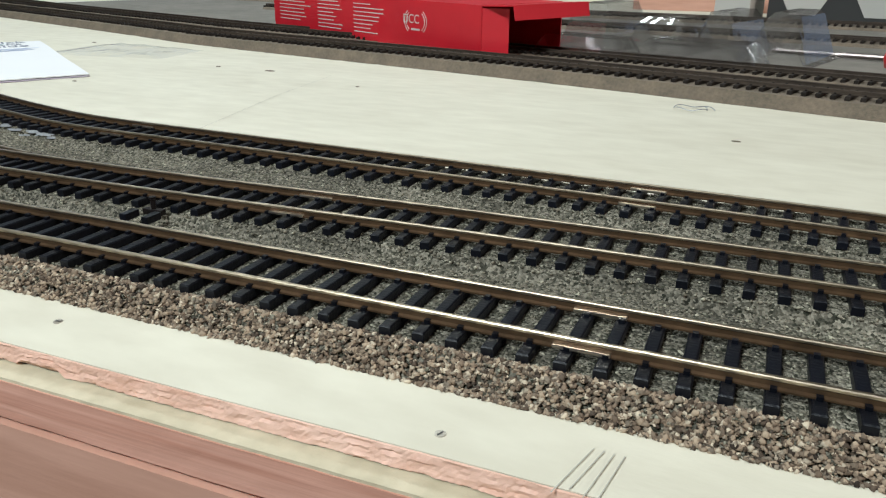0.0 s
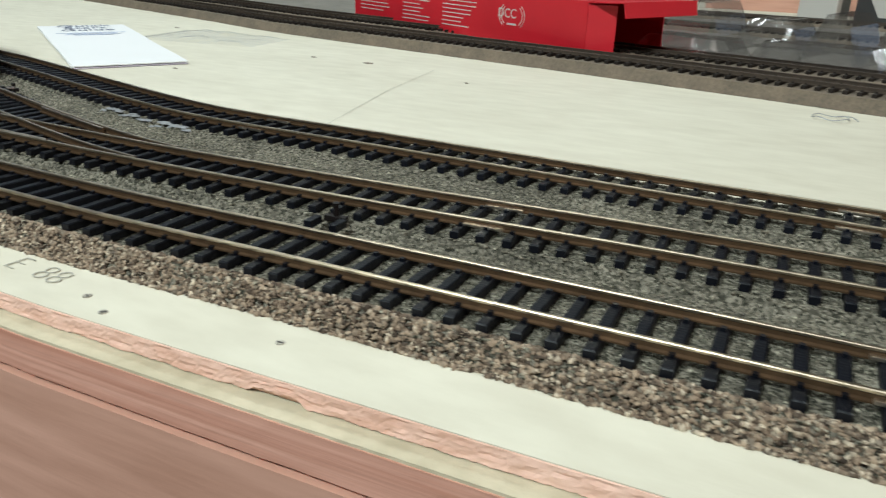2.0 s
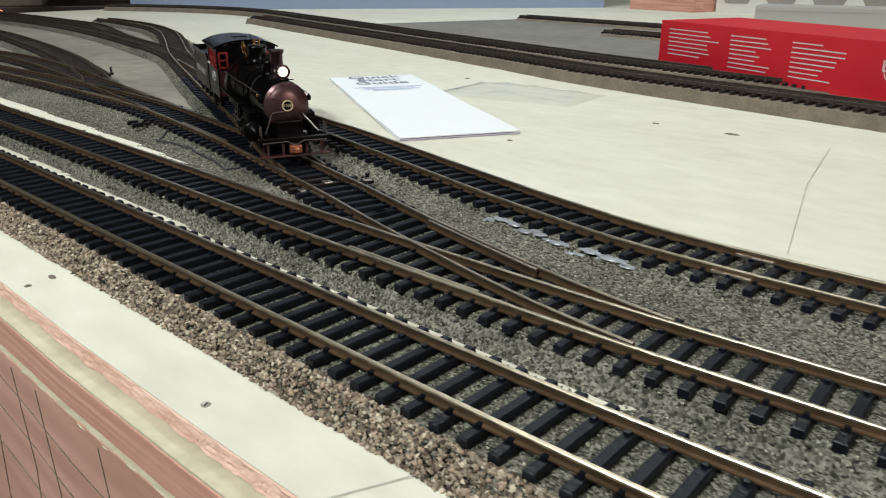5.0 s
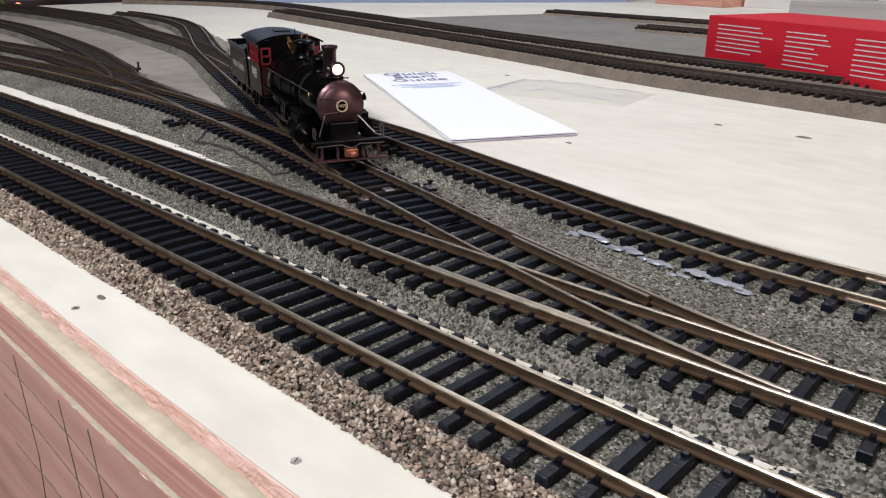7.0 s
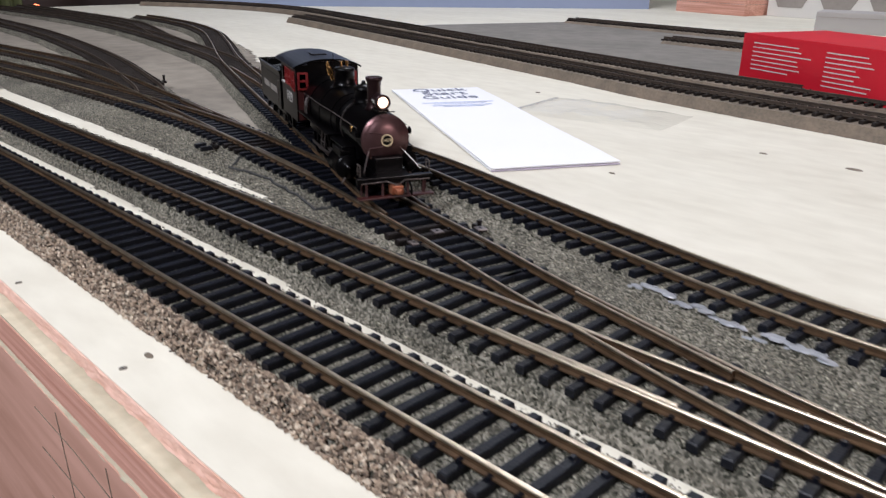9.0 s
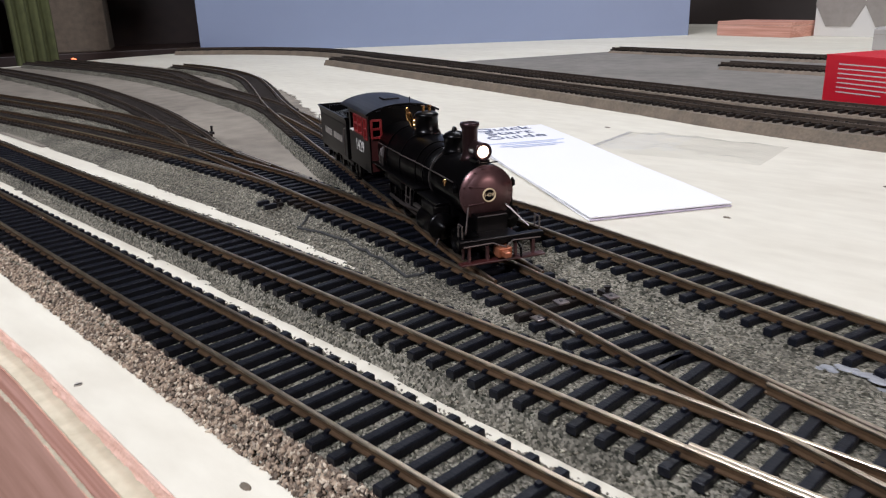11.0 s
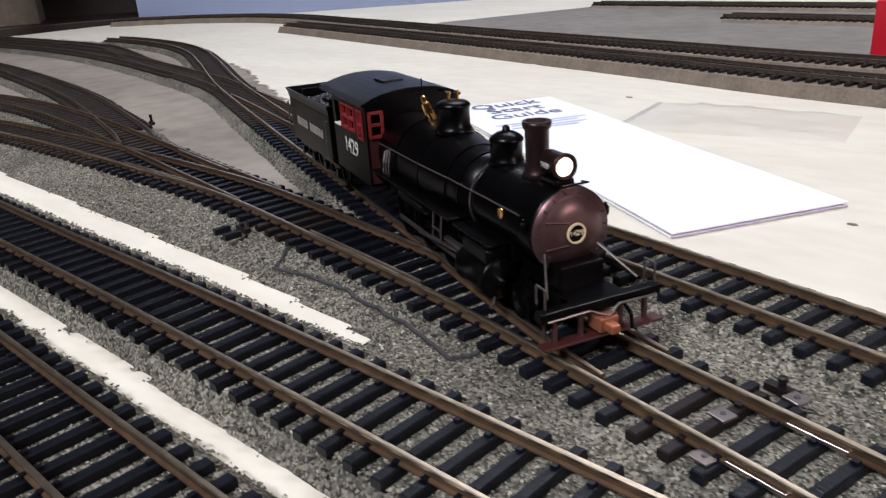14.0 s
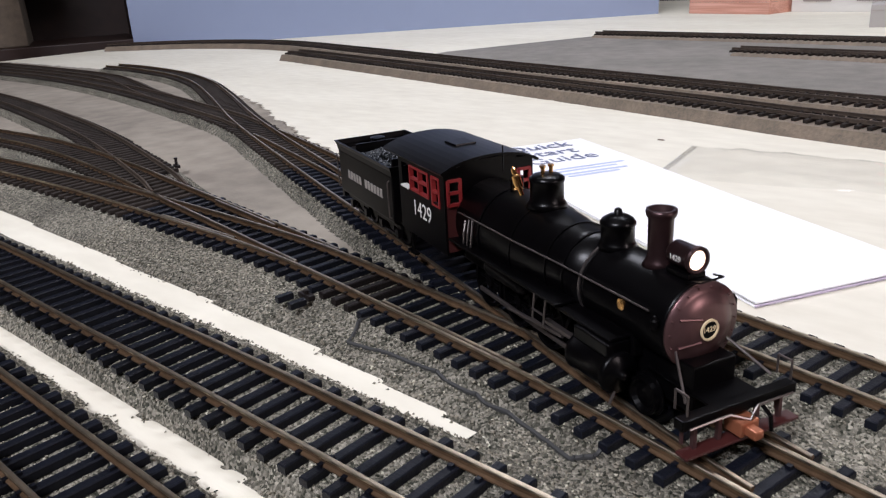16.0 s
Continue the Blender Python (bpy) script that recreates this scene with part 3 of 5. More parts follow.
def ground(xy):
    i = np.clip(((xy[:, 0] - xs[0]) / 0.0032).round().astype(int), 0, len(xs) - 1)
    j = np.clip(((xy[:, 1] - ys[0]) / 0.0026).round().astype(int), 0, len(ys) - 1)
    return Z[j, i]


# coarse brown stones on the front shoulder
n = 26000
sx = rng.uniform(-0.50, 0.40, n)
dd = rng.uniform(0.0145, 0.0215, n)
xy = np.stack([sx, line_y("A", sx) - dd], 1)
zc = np.clip(BED * (1 - (dd - 0.0158) / 0.0050), 0.0002, BED)
stones("shoulder_gravel", xy, zc, 0.00074, STONES, "coarse brown gravel on the front track shoulder", seed=5)
# fine grit elsewhere
n = 150000
xy = np.stack([rng.uniform(-0.46, 0.36, n), rng.uniform(-0.008, 0.20, n)], 1)
g = ground(xy)
ok = g > 0.0003
xy, g = xy[ok], g[ok]
xy = xy + rng.normal(0, 0.0009, xy.shape)
g = np.where(ground(xy) > 0.0003, ground(xy), 0.0002)
stones("track_grit", xy, g, 0.00046, GRIT, "fine grey-green grit between the sleepers", 0.7, seed=6)


# ---- steam locomotive and tender ----
ELINE = np.r_[LINES["B"][LINES["B"][:, 0] > 0.06][::-1], LINES["C"][LINES["C"][:, 0] > -0.12], LINES["E"]]
LS = 0.93  # size of the engine against its drawing
ES = np.r_[0, np.cumsum(np.linalg.norm(np.diff(ELINE, axis=0), axis=1))]


def on_line(s):
    return Vector((float(np.interp(s, ES, ELINE[:, 0])), float(np.interp(s, ES, ELINE[:, 1])), 0.0104))


def seat_on(s_front, length):
    """The pose whose +x looks forward along the siding, with its origin at the front end."""
    a, b = on_line(s_front + 0.012), on_line(s_front + length - 0.012)
    d = a - b
    return Matrix.Translation(a + d.normalized() * 0.012) @ Matrix.Rotation(math.atan2(d.y, d.x), 4, "Z")


S0 = float(ES[np.abs(ELINE[:, 0] + 0.168).argmin()])
loco = thing("steam_locomotive", "black model steam locomotive with red cab windows on the siding", "locomotive", seat_on(S0, 0.146) @ Matrix.Scale(LS, 4))

CZ = 0.0238
part("boiler", along_x([(0.0, -0.1145), (0.0132, -0.1145), (0.0134, -0.095), (0.0133, -0.078), (0.0125, -0.070), (0.0112, -0.058), (0.0107, -0.0465), (0.0, -0.0465)], 0, CZ, 40), BLACK, loco, smooth=True)
part("smokebox", along_x([(0.0, -0.0465), (0.0109, -0.0465), (0.0109, -0.0455), (0.0107, -0.045), (0.0107, -0.0165), (0.0104, -0.0157), (0.0, -0.0157)], 0, CZ, 40), BLACK, loco, smooth=True)
front = part("smokebox_door", along_x([(0.0, -0.0156), (0.0106, -0.0156), (0.0106, -0.0150), (0.0086, -0.0147), (0.0082, -0.0142), (0.0050, -0.0131), (0.0, -0.0127)], 0, CZ, 40), GRAPH, loco, "brownish metallic round smokebox door", True)
bm = None
for i in range(18):
    a = 2 * math.pi * i / 18
    bm = along_x([(0.00022, -0.0150), (0.00022, -0.0145), (0.0, -0.0144)], 0.0096 * math.cos(a), CZ + 0.0096 * math.sin(a), 6, bm)
part("bolt_ring", bm, GRAPH, front)
bm = None
for z in (0.0035, -0.0035):
    bm = rods([(-0.0140, -0.0075, CZ + z), (-0.0128, -0.002, CZ + z * 0.8)], 0.0003, bm)
part("hinge_strap", bm, GRAPH, front)
plate = part("number_disc", along_x([(0.0, -0.0132), (0.0024, -0.0132), (0.0024, -0.0126), (0.0, -0.0126)], 0, CZ, 28), BLACK, front, "round black number disc with a pale rim")
part("number_rim", along_x([(0.0021, -0.0127), (0.0026, -0.0127), (0.0026, -0.0123), (0.0021, -0.0123), (0.0021, -0.0127)], 0, CZ, 28, None, False), CREAM, front)
UPX = Matrix(((0, 0, 1, 0), (1, 0, 0, 0), (0, 1, 0, 0), (0, 0, 0, 1)))  # letters facing +x
UPY = Matrix(((-1, 0, 0, 0), (0, 0, 1, 0), (0, 1, 0, 0), (0, 0, 0, 1)))  # letters facing +y
DNY = Matrix(((1, 0, 0, 0), (0, 0, -1, 0), (0, 1, 0, 0), (0, 0, 0, 1)))  # letters facing -y
words("number", "1429", 0.0019, Matrix.Translation((-0.01255, 0, CZ)) @ UPX, CREAM, front)
for x, r in ((-0.0475, 0.0111), (-0.055, 0.0114), (-0.0625, 0.0120), (-0.079, 0.0136), (-0.098, 0.0137)):
    part("boiler_band", along_x([(r - 0.0006, x - 0.0004), (r, x - 0.0004), (r, x + 0.0004), (r - 0.0006, x + 0.0004)], 0, CZ, 40), BLACK if r != 0.0111 else STEEL, loco)
part("maker_disc", along_y([(0.0, 0.0103), (0.0014, 0.0103), (0.0014, 0.0108), (0.0, 0.0109)], -0.0305, CZ + 0.002, 20), BRASS, loco, "small brass maker disc").location = (0, 0, 0)
for ob in [o for o in loco.children if o.name.startswith("maker_disc")]:
    ob.data.transform(Matrix.Scale(-1, 4, (0, 1, 0)))
    ob.data.flip_normals()
part("chimney", lathe([(0.0042, 0.0338), (0.0034, 0.0350), (0.0029, 0.0365), (0.0030, 0.0455), (0.0035, 0.0462), (0.0037, 0.0470), (0.0036, 0.0478), (0.0028, 0.0478), (0.0026, 0.0440), (0.0, 0.0440)], Matrix.Translation((-0.030, 0, 0)), 30), GRAPHD, loco, "tall straight chimney with a rolled rim", True)
part("sand_dome", lathe([(0.0052, 0.0335), (0.0046, 0.0350), (0.0043, 0.0355), (0.0043, 0.0395), (0.0046, 0.0398), (0.0046, 0.0404), (0.0040, 0.0412), (0.0025, 0.0421), (0.0011, 0.0425), (0.0009, 0.0436), (0.0004, 0.0440), (0.0, 0.0440)], Matrix.Translation((-0.046, 0, 0)), 30), BLACK, loco, smooth=True)
dome = part("steam_dome", lathe([(0.0062, 0.0362), (0.0054, 0.0378), (0.0050, 0.0384), (0.0049, 0.0436), (0.0052, 0.0440), (0.0052, 0.0448), (0.0042, 0.0456), (0.0020, 0.0460), (0.0, 0.0461)], Matrix.Translation((-0.079, 0, 0)), 30), BLACK, loco, smooth=True)
for y in (-0.0014, 0.0014):
    part("safety_valve", lathe([(0.0006, 0.0458), (0.0006, 0.0478), (0.0009, 0.0480), (0.0009, 0.0486), (0.0, 0.0486)], Matrix.Translation((-0.079, y, 0)), 12), BRASS, dome, "polished brass safety valve")
part("whistle", lathe([(0.0005, 0), (0.0005, 0.0018), (0.0010, 0.0020), (0.0010, 0.0046), (0.0006, 0.0050), (0.0006, 0.0062), (0.0, 0.0066)], Matrix.Translation((-0.0865, -0.0040, 0.0385)) @ Matrix.Rotation(radians(14), 4, "X") @ Matrix.Rotation(radians(-10), 4, "Y") @ Matrix.Scale(1.35, 4), 12), BRASS, loco, "polished brass whistle")
lampb = part("headlamp", along_x([(0.0, -0.0250), (0.0026, -0.0250), (0.0030, -0.0245), (0.0030, -0.0185), (0.0033, -0.0182), (0.0033, -0.0172), (0.0026, -0.0172), (0.0024, -0.0178), (0.0, -0.0178)], 0, 0.0388, 28), GRAPHD, loco, "round headlamp, lit", True)
part("lens", along_x([(0.0, -0.0176), (0.0023, -0.0176), (0.0018, -0.0172), (0.0, -0.0169)], 0, 0.0388, 24), LAMP, lampb, "warm glowing lens")
words("side_number", "1429", 0.0019, Matrix.Translation((-0.0215, -0.00305, 0.0388)) @ DNY, WHITE, lampb)
part("lamp_bracket", box(-0.025, -0.0175, -0.0026, 0.0026, 0.0345, 0.0358, 0.0002), BLACK, loco)
bm = rods([(-0.0165, -0.004, 0.0350), (-0.013, -0.0035, 0.0357), (-0.013, 0.0035, 0.0357), (-0.0165, 0.004, 0.0350)], 0.00025)
part("lamp_handrail", bm, BLACK, loco)
for sgn in (-1, 1):
    y = sgn * 0.0103
    part("handrail", rods([(-0.110, sgn * 0.0138, CZ + 0.005), (-0.075, sgn * 0.0134, CZ + 0.005), (-0.058, sgn * 0.0118, CZ + 0.0045), (-0.020, sgn * 0.0112, CZ + 0.0045)], 0.00025), STEEL, loco)
    part("running_board", box(-0.113, -0.050, min(sgn * 0.0085, sgn * 0.0165), max(sgn * 0.0085, sgn * 0.0165), 0.0188, 0.0196, 0.0002), BLACK, loco)
    part("front_running_board", box(-0.050, -0.028, min(sgn * 0.0085, sgn * 0.0155), max(sgn * 0.0085, sgn * 0.0155), 0.0178, 0.0186, 0.0002), BLACK, loco)
    part("air_tank", along_x([(0.0, -0.092), (0.0024, -0.0915), (0.0027, -0.090), (0.0027, -0.072), (0.0024, -0.0705), (0.0, -0.070)], sgn * 0.0128, 0.0163, 18), BLACK, loco, smooth=True)
    cyl = part("cylinder", along_x([(0.0, -0.0425), (0.0050, -0.0425), (0.0054, -0.0420), (0.0054, -0.0410), (0.0050, -0.0405), (0.0050, -0.0285), (0.0054, -0.0280), (0.0054, -0.0270), (0.0048, -0.0264), (0.0012, -0.0262), (0.0010, -0.0245), (0.0, -0.0243)], sgn * 0.0135, 0.0098, 24), BLACK, loco, smooth=True)
    part("valve_chest", box(-0.0415, -0.0275, min(sgn * 0.0098, sgn * 0.0166), max(sgn * 0.0098, sgn * 0.0166), 0.0140, 0.0176, 0.0005), BLACK, loco)
    part("crosshead_guide", box(-0.058, -0.0425, sgn * 0.0140 - 0.0008, sgn * 0.0140 + 0.0008, 0.0108, 0.0120, 0.0002), STEEL, loco)
    part("main_rod", rod((-0.050, sgn * 0.0140, 0.0098), (-0.0795, sgn * 0.0135, 0.0066), 0.0006, 8), STEEL, loco)
    part("side_rod", box(-0.099, -0.044, sgn * 0.0124 - 0.0004, sgn * 0.0124 + 0.0004, 0.0054, 0.0068, 0.0002), STEEL, loco)
    for x in (-0.046, -0.0628, -0.0796, -0.0974):
        r = 0.0083
        turn = Matrix.Translation((x, sgn * 0.0092, r)) @ (Matrix.Identity(4) if sgn > 0 else Matrix.Rotation(math.pi, 4, "Z"))
        bm = along_y([(r + 0.0009, -0.0012), (r + 0.0009, -0.0008), (r, -0.0006), (r, 0.0014), (r - 0.0012, 0.0014), (r - 0.0012, -0.0012), (r + 0.0009, -0.0012)], 0, 0, 32, None, False)
        bm.transform(turn)
        wheel = part("driving_wheel", bm, BLACK, loco)
        bm = along_y([(0.0, -0.0006), (0.0018, -0.0006), (0.0018, 0.0012), (0.0, 0.0012)], 0, 0, 14)
        bm.transform(turn)
        part("hub", bm, BLACK, wheel)
        for i in range(12):
            a = 2 * math.pi * i / 12
            bm = rod((0.0015 * math.cos(a), 0, 0.0015 * math.sin(a)), ((r - 0.0011) * math.cos(a), 0, (r - 0.0011) * math.sin(a)), 0.00042, 6)
            bm.transform(turn)
            part("spoke", bm, BLACK, wheel)
    bm = along_y([(0.0056, -0.001), (0.0056, -0.0006), (0.0049, -0.0004), (0.0049, 0.0012), (0.004, 0.0012), (0.003, 0.0002), (0.001, 0.0006), (0.0, 0.0006)], 0, 0, 24)
    bm.transform(Matrix.Translation((-0.0225, sgn * 0.0090, 0.0049)) @ (Matrix.Identity(4) if sgn > 0 else Matrix.Rotation(math.pi, 4, "Z")))
    part("pilot_wheel", bm, BLACK, loco)
    bm = rods([(-0.0165, sgn * 0.0065, 0.0205), (-0.0055, sgn * 0.0125, 0.0124)], 0.00035)
    part("smokebox_brace", bm, STEEL, loco)
    bm = rods([(-0.060, sgn * 0.0165, 0.0192), (-0.060, sgn * 0.0172, 0.0120), (-0.0545, sgn * 0.0172, 0.0120), (-0.0545, sgn * 0.0165, 0.0192)], 0.0003)
    rods([(-0.060, sgn * 0.0172, 0.0150), (-0.0545, sgn * 0.0172, 0.0150)], 0.0003, bm)
    part("step_ladder", bm, STEEL, loco)
    part("marker_lamp", lathe([(0.0, 0.0), (0.0009, 0.0), (0.0010, 0.0004), (0.0010, 0.0020), (0.0006, 0.0024), (0.0004, 0.0031), (0.0, 0.0032)], Matrix.Translation((-0.0175, sgn * 0.0116, CZ + 0.0012)), 12), BLACK, loco)
    part("cylinder_cock", rods([(-0.0265, sgn * 0.0150, 0.0055), (-0.0265, sgn * 0.0165, 0.0025)], 0.0004), STEEL, loco)
    part("pilot_step", rods([(-0.0045, sgn * 0.0140, 0.0105), (-0.0045, sgn * 0.0140, 0.0035)], 0.0005), GRAPH, loco)
    part("corner_handrail", rods([(-0.0022, sgn * 0.0150, 0.0118), (-0.0022, sgn * 0.0150, 0.0165), (-0.0060, sgn * 0.0150, 0.0165), (-0.0060, sgn * 0.0150, 0.0118)], 0.0003), STEEL, loco)
part("frame_bar", box(-0.112, -0.010, -0.0062, 0.0062, 0.0050, 0.0170, 0.0004), BLACK, loco)
part("smokebox_saddle", box(-0.042, -0.027, -0.0095, 0.0095, 0.0125, 0.0195, 0.0008), BLACK, loco)
part("firebox_side", box(-0.114, -0.088, -0.0105, 0.0105, 0.0110, 0.0250, 0.0008), BLACK, loco)
part("deck", box(-0.0250, -0.0035, -0.0070, 0.0070, 0.0104, 0.0110, 0.0002), BLACK, loco)
part("pilot_beam", box(-0.0045, -0.0016, -0.0165, 0.0165, 0.0084, 0.0110, 0.0003), BLACK, loco)
part("footboard", box(-0.0036, 0.0, -0.0165, 0.0165, 0.0022, 0.0030, 0.0003), DKRED, loco, "maroon full-width footboard")
bm = None
for y in (-0.0125, -0.0055, 0.0055, 0.0125):
    bm = box(-0.0030, -0.0020, y - 0.0005, y + 0.0005, 0.0028, 0.0082, 0, bm)
part("footboard_hanger", bm, GRAPH, loco)
coup = part("coupler_box", box(-0.004, 0.0012, -0.0026, 0.0026, 0.0040, 0.0076, 0.0004), COPPER, loco, "copper-coloured coupler pocket")
part("coupler_knuckle", box(0.0008, 0.0042, -0.0016, 0.0010, 0.0046, 0.0068, 0.0005), COPPER, coup)
part("uncoupling_rod", rods([(-0.0012, -0.0150, 0.0090), (-0.0008, -0.004, 0.0094), (0.0010, 0.0, 0.0080), (-0.0008, 0.004, 0.0094), (-0.0012, 0.0150, 0.0090)], 0.00028), STEEL, loco)
part("air_hose", rods([(-0.0012, 0.0058, 0.0085), (0.0010, 0.0060, 0.0070), (0.0016, 0.0060, 0.0035)], 0.0005), BLACK, loco)
part("bell_frame", rods([(-0.096, -0.002, 0.0368), (-0.096, -0.002, 0.0410), (-0.096, 0.002, 0.0410), (-0.096, 0.002, 0.0368)], 0.00035), BLACK, loco)
part("bell", lathe([(0.0019, 0.0376), (0.0016, 0.0382), (0.0012, 0.0395), (0.0007, 0.0404), (0.0, 0.0406)], Matrix.Translation((-0.096, 0, 0)), 18), BRASS, loco, "small brass bell")
part("aerial_rod", rod((-0.108, 0.002, 0.040), (-0.108, 0.002, 0.0490), 0.0002, 6), BLACK, loco)
for k, x in enumerate((-0.101, -0.1035, -0.106)):
    part("boiler_pipe", rods([(x, -0.0134, CZ + 0.005 - 0.001 * k), (x + 0.001, -0.0146, CZ), (x, -0.0146, CZ - 0.005)], 0.0004), STEEL, loco)
# cab
cab = part("cab", box(-0.1525, -0.1140, -0.0168, -0.0160, 0.0130, 0.0298), BLACK, loco, "black cab with red-framed windows")
bm = box(-0.1525, -0.1140, 0.0160, 0.0168, 0.0130, 0.0298)
for y0, y1 in ((-0.0168, -0.0160), (0.0160, 0.0168)):
    for x0, x1 in ((-0.1525, -0.1495), (-0.1175, -0.1140), (-0.1260, -0.1235)):
        box(x0, x1, y0, y1, 0.0298, 0.0386, 0, bm)
    box(-0.1525, -0.1140, y0, y1, 0.0386, 0.0420, 0, bm)
for y0, y1 in ((-0.0160, -0.0105), (0.0105, 0.0160)):
    wall = box(-0.1148, -0.1140, y0, y1, 0.0139, 0.0300)
    # black wall coloured maroon to carry the reflected warm light
    part("front_panel", wall, DKRED, cab, "front wall of the cab, warm reflection painted in as dark maroon")
    box(-0.1148, -0.1140, y0, y1, 0.0385, 0.0425, 0, bm)
box(-0.1525, -0.1140, -0.016, 0.016, 0.0128, 0.0138, 0, bm)
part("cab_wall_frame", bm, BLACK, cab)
bm = bmesh.new()
arc = [(0.0186 * math.sin(a), 0.0366 + 0.0090 * math.cos(a)) for a in np.linspace(-1.0, 1.0, 15)]
arc = [(y * 1.18, z) for y, z in arc]
rings = []
for x in (-0.163, -0.1125):
    rings.append([bm.verts.new((x, y, z)) for y, z in arc] + [bm.verts.new((x, y * 0.97, z - 0.0008)) for y, z in arc[::-1]])
nr = len(rings[0])
for i in range(nr):
    bm.faces.new((rings[0][i], rings[0][(i + 1) % nr], rings[1][(i + 1) % nr], rings[1][i]))
bm.faces.new(rings[0][::-1]), bm.faces.new(rings[1])
roof = part("roof", bm, BLACK, cab, "black arched cab roof")
part("roof_hatch", box(-0.139, -0.130, -0.004, 0.004, 0.0452, 0.0461, 0.0003), BLACK, roof)
for sgn in (-1, 1):
    y = sgn * 0.0164
    bm = None
    for x0, x1 in ((-0.1418, -0.1265),):
        for x in (x0, (x0 + x1) / 2, x1):
            bm = box(x - 0.0004, x + 0.0004, y - 0.0008, y + 0.0008, 0.0298, 0.0386, 0, bm)
        for z in (0.0300, 0.0342, 0.0384):
            bm = box(x0, x1, y - 0.0007, y + 0.0007, z - 0.0004, z + 0.0004, 0, bm)
    part("window_frame", bm, RED, cab, "red sliding window frame")
    bm = None
    for x in (-0.1232, -0.1178):
        bm = box(x - 0.0004, x + 0.0004, y - 0.0008, y + 0.0008, 0.0285, 0.0386, 0, bm)
    for z in (0.0288, 0.0335, 0.0384):
        bm = box(-0.1234, -0.1176, y - 0.0007, y + 0.0007, z - 0.0004, z + 0.0004, 0, bm)
    part("side_window_frame", bm, RED, cab, "narrow red window frame")
    bm = None
    for yy in (sgn * 0.0110, sgn * 0.0155):
        bm = box(-0.1142, -0.1134, yy - 0.0005, yy + 0.0005, 0.0300, 0.0386, 0, bm)
    for z in (0.0302, 0.0343, 0.0384):
        bm = box(-0.1142, -0.1134, min(sgn * 0.0108, sgn * 0.0157), max(sgn * 0.0108, sgn * 0.0157), z - 0.0005, z + 0.0005, 0, bm)
    part("front_window_frame", bm, RED, cab, "red front window frame")
    words("cab_number", "1429", 0.0080, Matrix.Translation((-0.1330, sgn * 0.01685, 0.0235)) @ (UPY if sgn > 0 else DNY), WHITE, cab, "white road number")
    part("arm_rest", box(-0.1495, -0.1430, y - 0.0012, y + 0.0012, 0.0296, 0.0303, 0.0002), WHITE, cab)
    part("cab_step", box(-0.150, -0.143, sgn * 0.0155 - 0.001, sgn * 0.0155 + 0.001, 0.0040, 0.0048), BLACK, cab)
    part("step_hanger", rods([(-0.1465, sgn * 0.0155, 0.0045), (-0.1465, sgn * 0.0155, 0.0130)], 0.0005), BLACK, cab)
bm = bmesh.new()
tops = [(y * 0.80, min(z, 0.0474)) for y, z in arc if abs(y * 0.80) < 0.0166]
ga = [[bm.verts.new((x, y, z - 0.0009)) for y, z in tops] + [bm.verts.new((x, tops[-1][0], 0.0400)), bm.verts.new((x, tops[0][0], 0.0400))] for x in (-0.1152, -0.1146)]
bm.faces.new(ga[0][::-1]), bm.faces.new(ga[1])
for i in range(len(ga[0])):
    k2 = (i + 1) % len(ga[0])
    bm.faces.new((ga[0][i], ga[0][k2], ga[1][k2], ga[1][i]))
part("front_gable", bm, BLACK, cab)
part("front_centre_panel", box(-0.1148, -0.1140, -0.0105, 0.0105, 0.0139, 0.0440), BLACK, cab)
part("backhead", box(-0.120, -0.1150, -0.009, 0.009, 0.0138, 0.0350, 0.001), DKRED, cab, "dark red boiler backhead")

tender = thing("locomotive_tender", "black coal tender coupled behind the steam locomotive", "tender", seat_on(S0 + 0.160 * LS, 0.066 * LS) @ Matrix.Scale(LS, 4))
TL, TW = 0.064, 0.0162
body = part("body", box(-TL, -0.002, -TW, TW, 0.0110, 0.0300, 0.0008), BLACK, tender)
bm = bmesh.new()
loops = []
for off, z in ((0.0, 0.0298), (0.0003, 0.0320), (0.0012, 0.0338), (0.0004, 0.0339), (-0.0006, 0.0320), (-0.0006, 0.0298)):
    loops.append([bm.verts.new(v) for v in ((-TL - off, -TW - off, z), (-0.002 + off, -TW - off, z), (-0.002 + off, TW + off, z), (-TL - off, TW + off, z))])
for a, b in zip(loops, loops[1:]):
    for i in range(4):
        bm.faces.new((a[i], a[(i + 1) % 4], b[(i + 1) % 4], b[i]))
part("coping", bm, BLACK, tender)
part("water_hatch", lathe([(0.003, 0.030), (0.003, 0.0335), (0.0033, 0.0336), (0.0033, 0.0343), (0.0, 0.0346)], Matrix.Translation((-0.056, 0, 0)), 20), BLACK, tender)
part("bunker_back", box(-0.043, -0.0422, -TW + 0.001, TW - 0.001, 0.0298, 0.0355), BLACK, tender)
part("bunker_front", box(-0.0035, -0.0025, -TW + 0.001, TW - 0.001, 0.0298, 0.0365), BLACK, tender)
r2 = np.random.default_rng(8)
cxy = np.stack([r2.uniform(-0.0415, -0.0045, 900), r2.uniform(-0.0148, 0.0148, 900)], 1)
cz = 0.0308 + 0.0042 * np.clip(1 - (np.abs(cxy[:, 1]) / 0.016) ** 2, 0, 1) * np.clip((cxy[:, 0] + 0.045) / 0.02, 0.2, 1) + r2.uniform(-0.0005, 0.0005, 900)
coal = stones("coal_load", cxy, cz, 0.0010, COAL, "heaped black coal lumps", 0.9, seed=9)
coal.parent = tender
for key in ("category", "kind"):
    del coal[key]
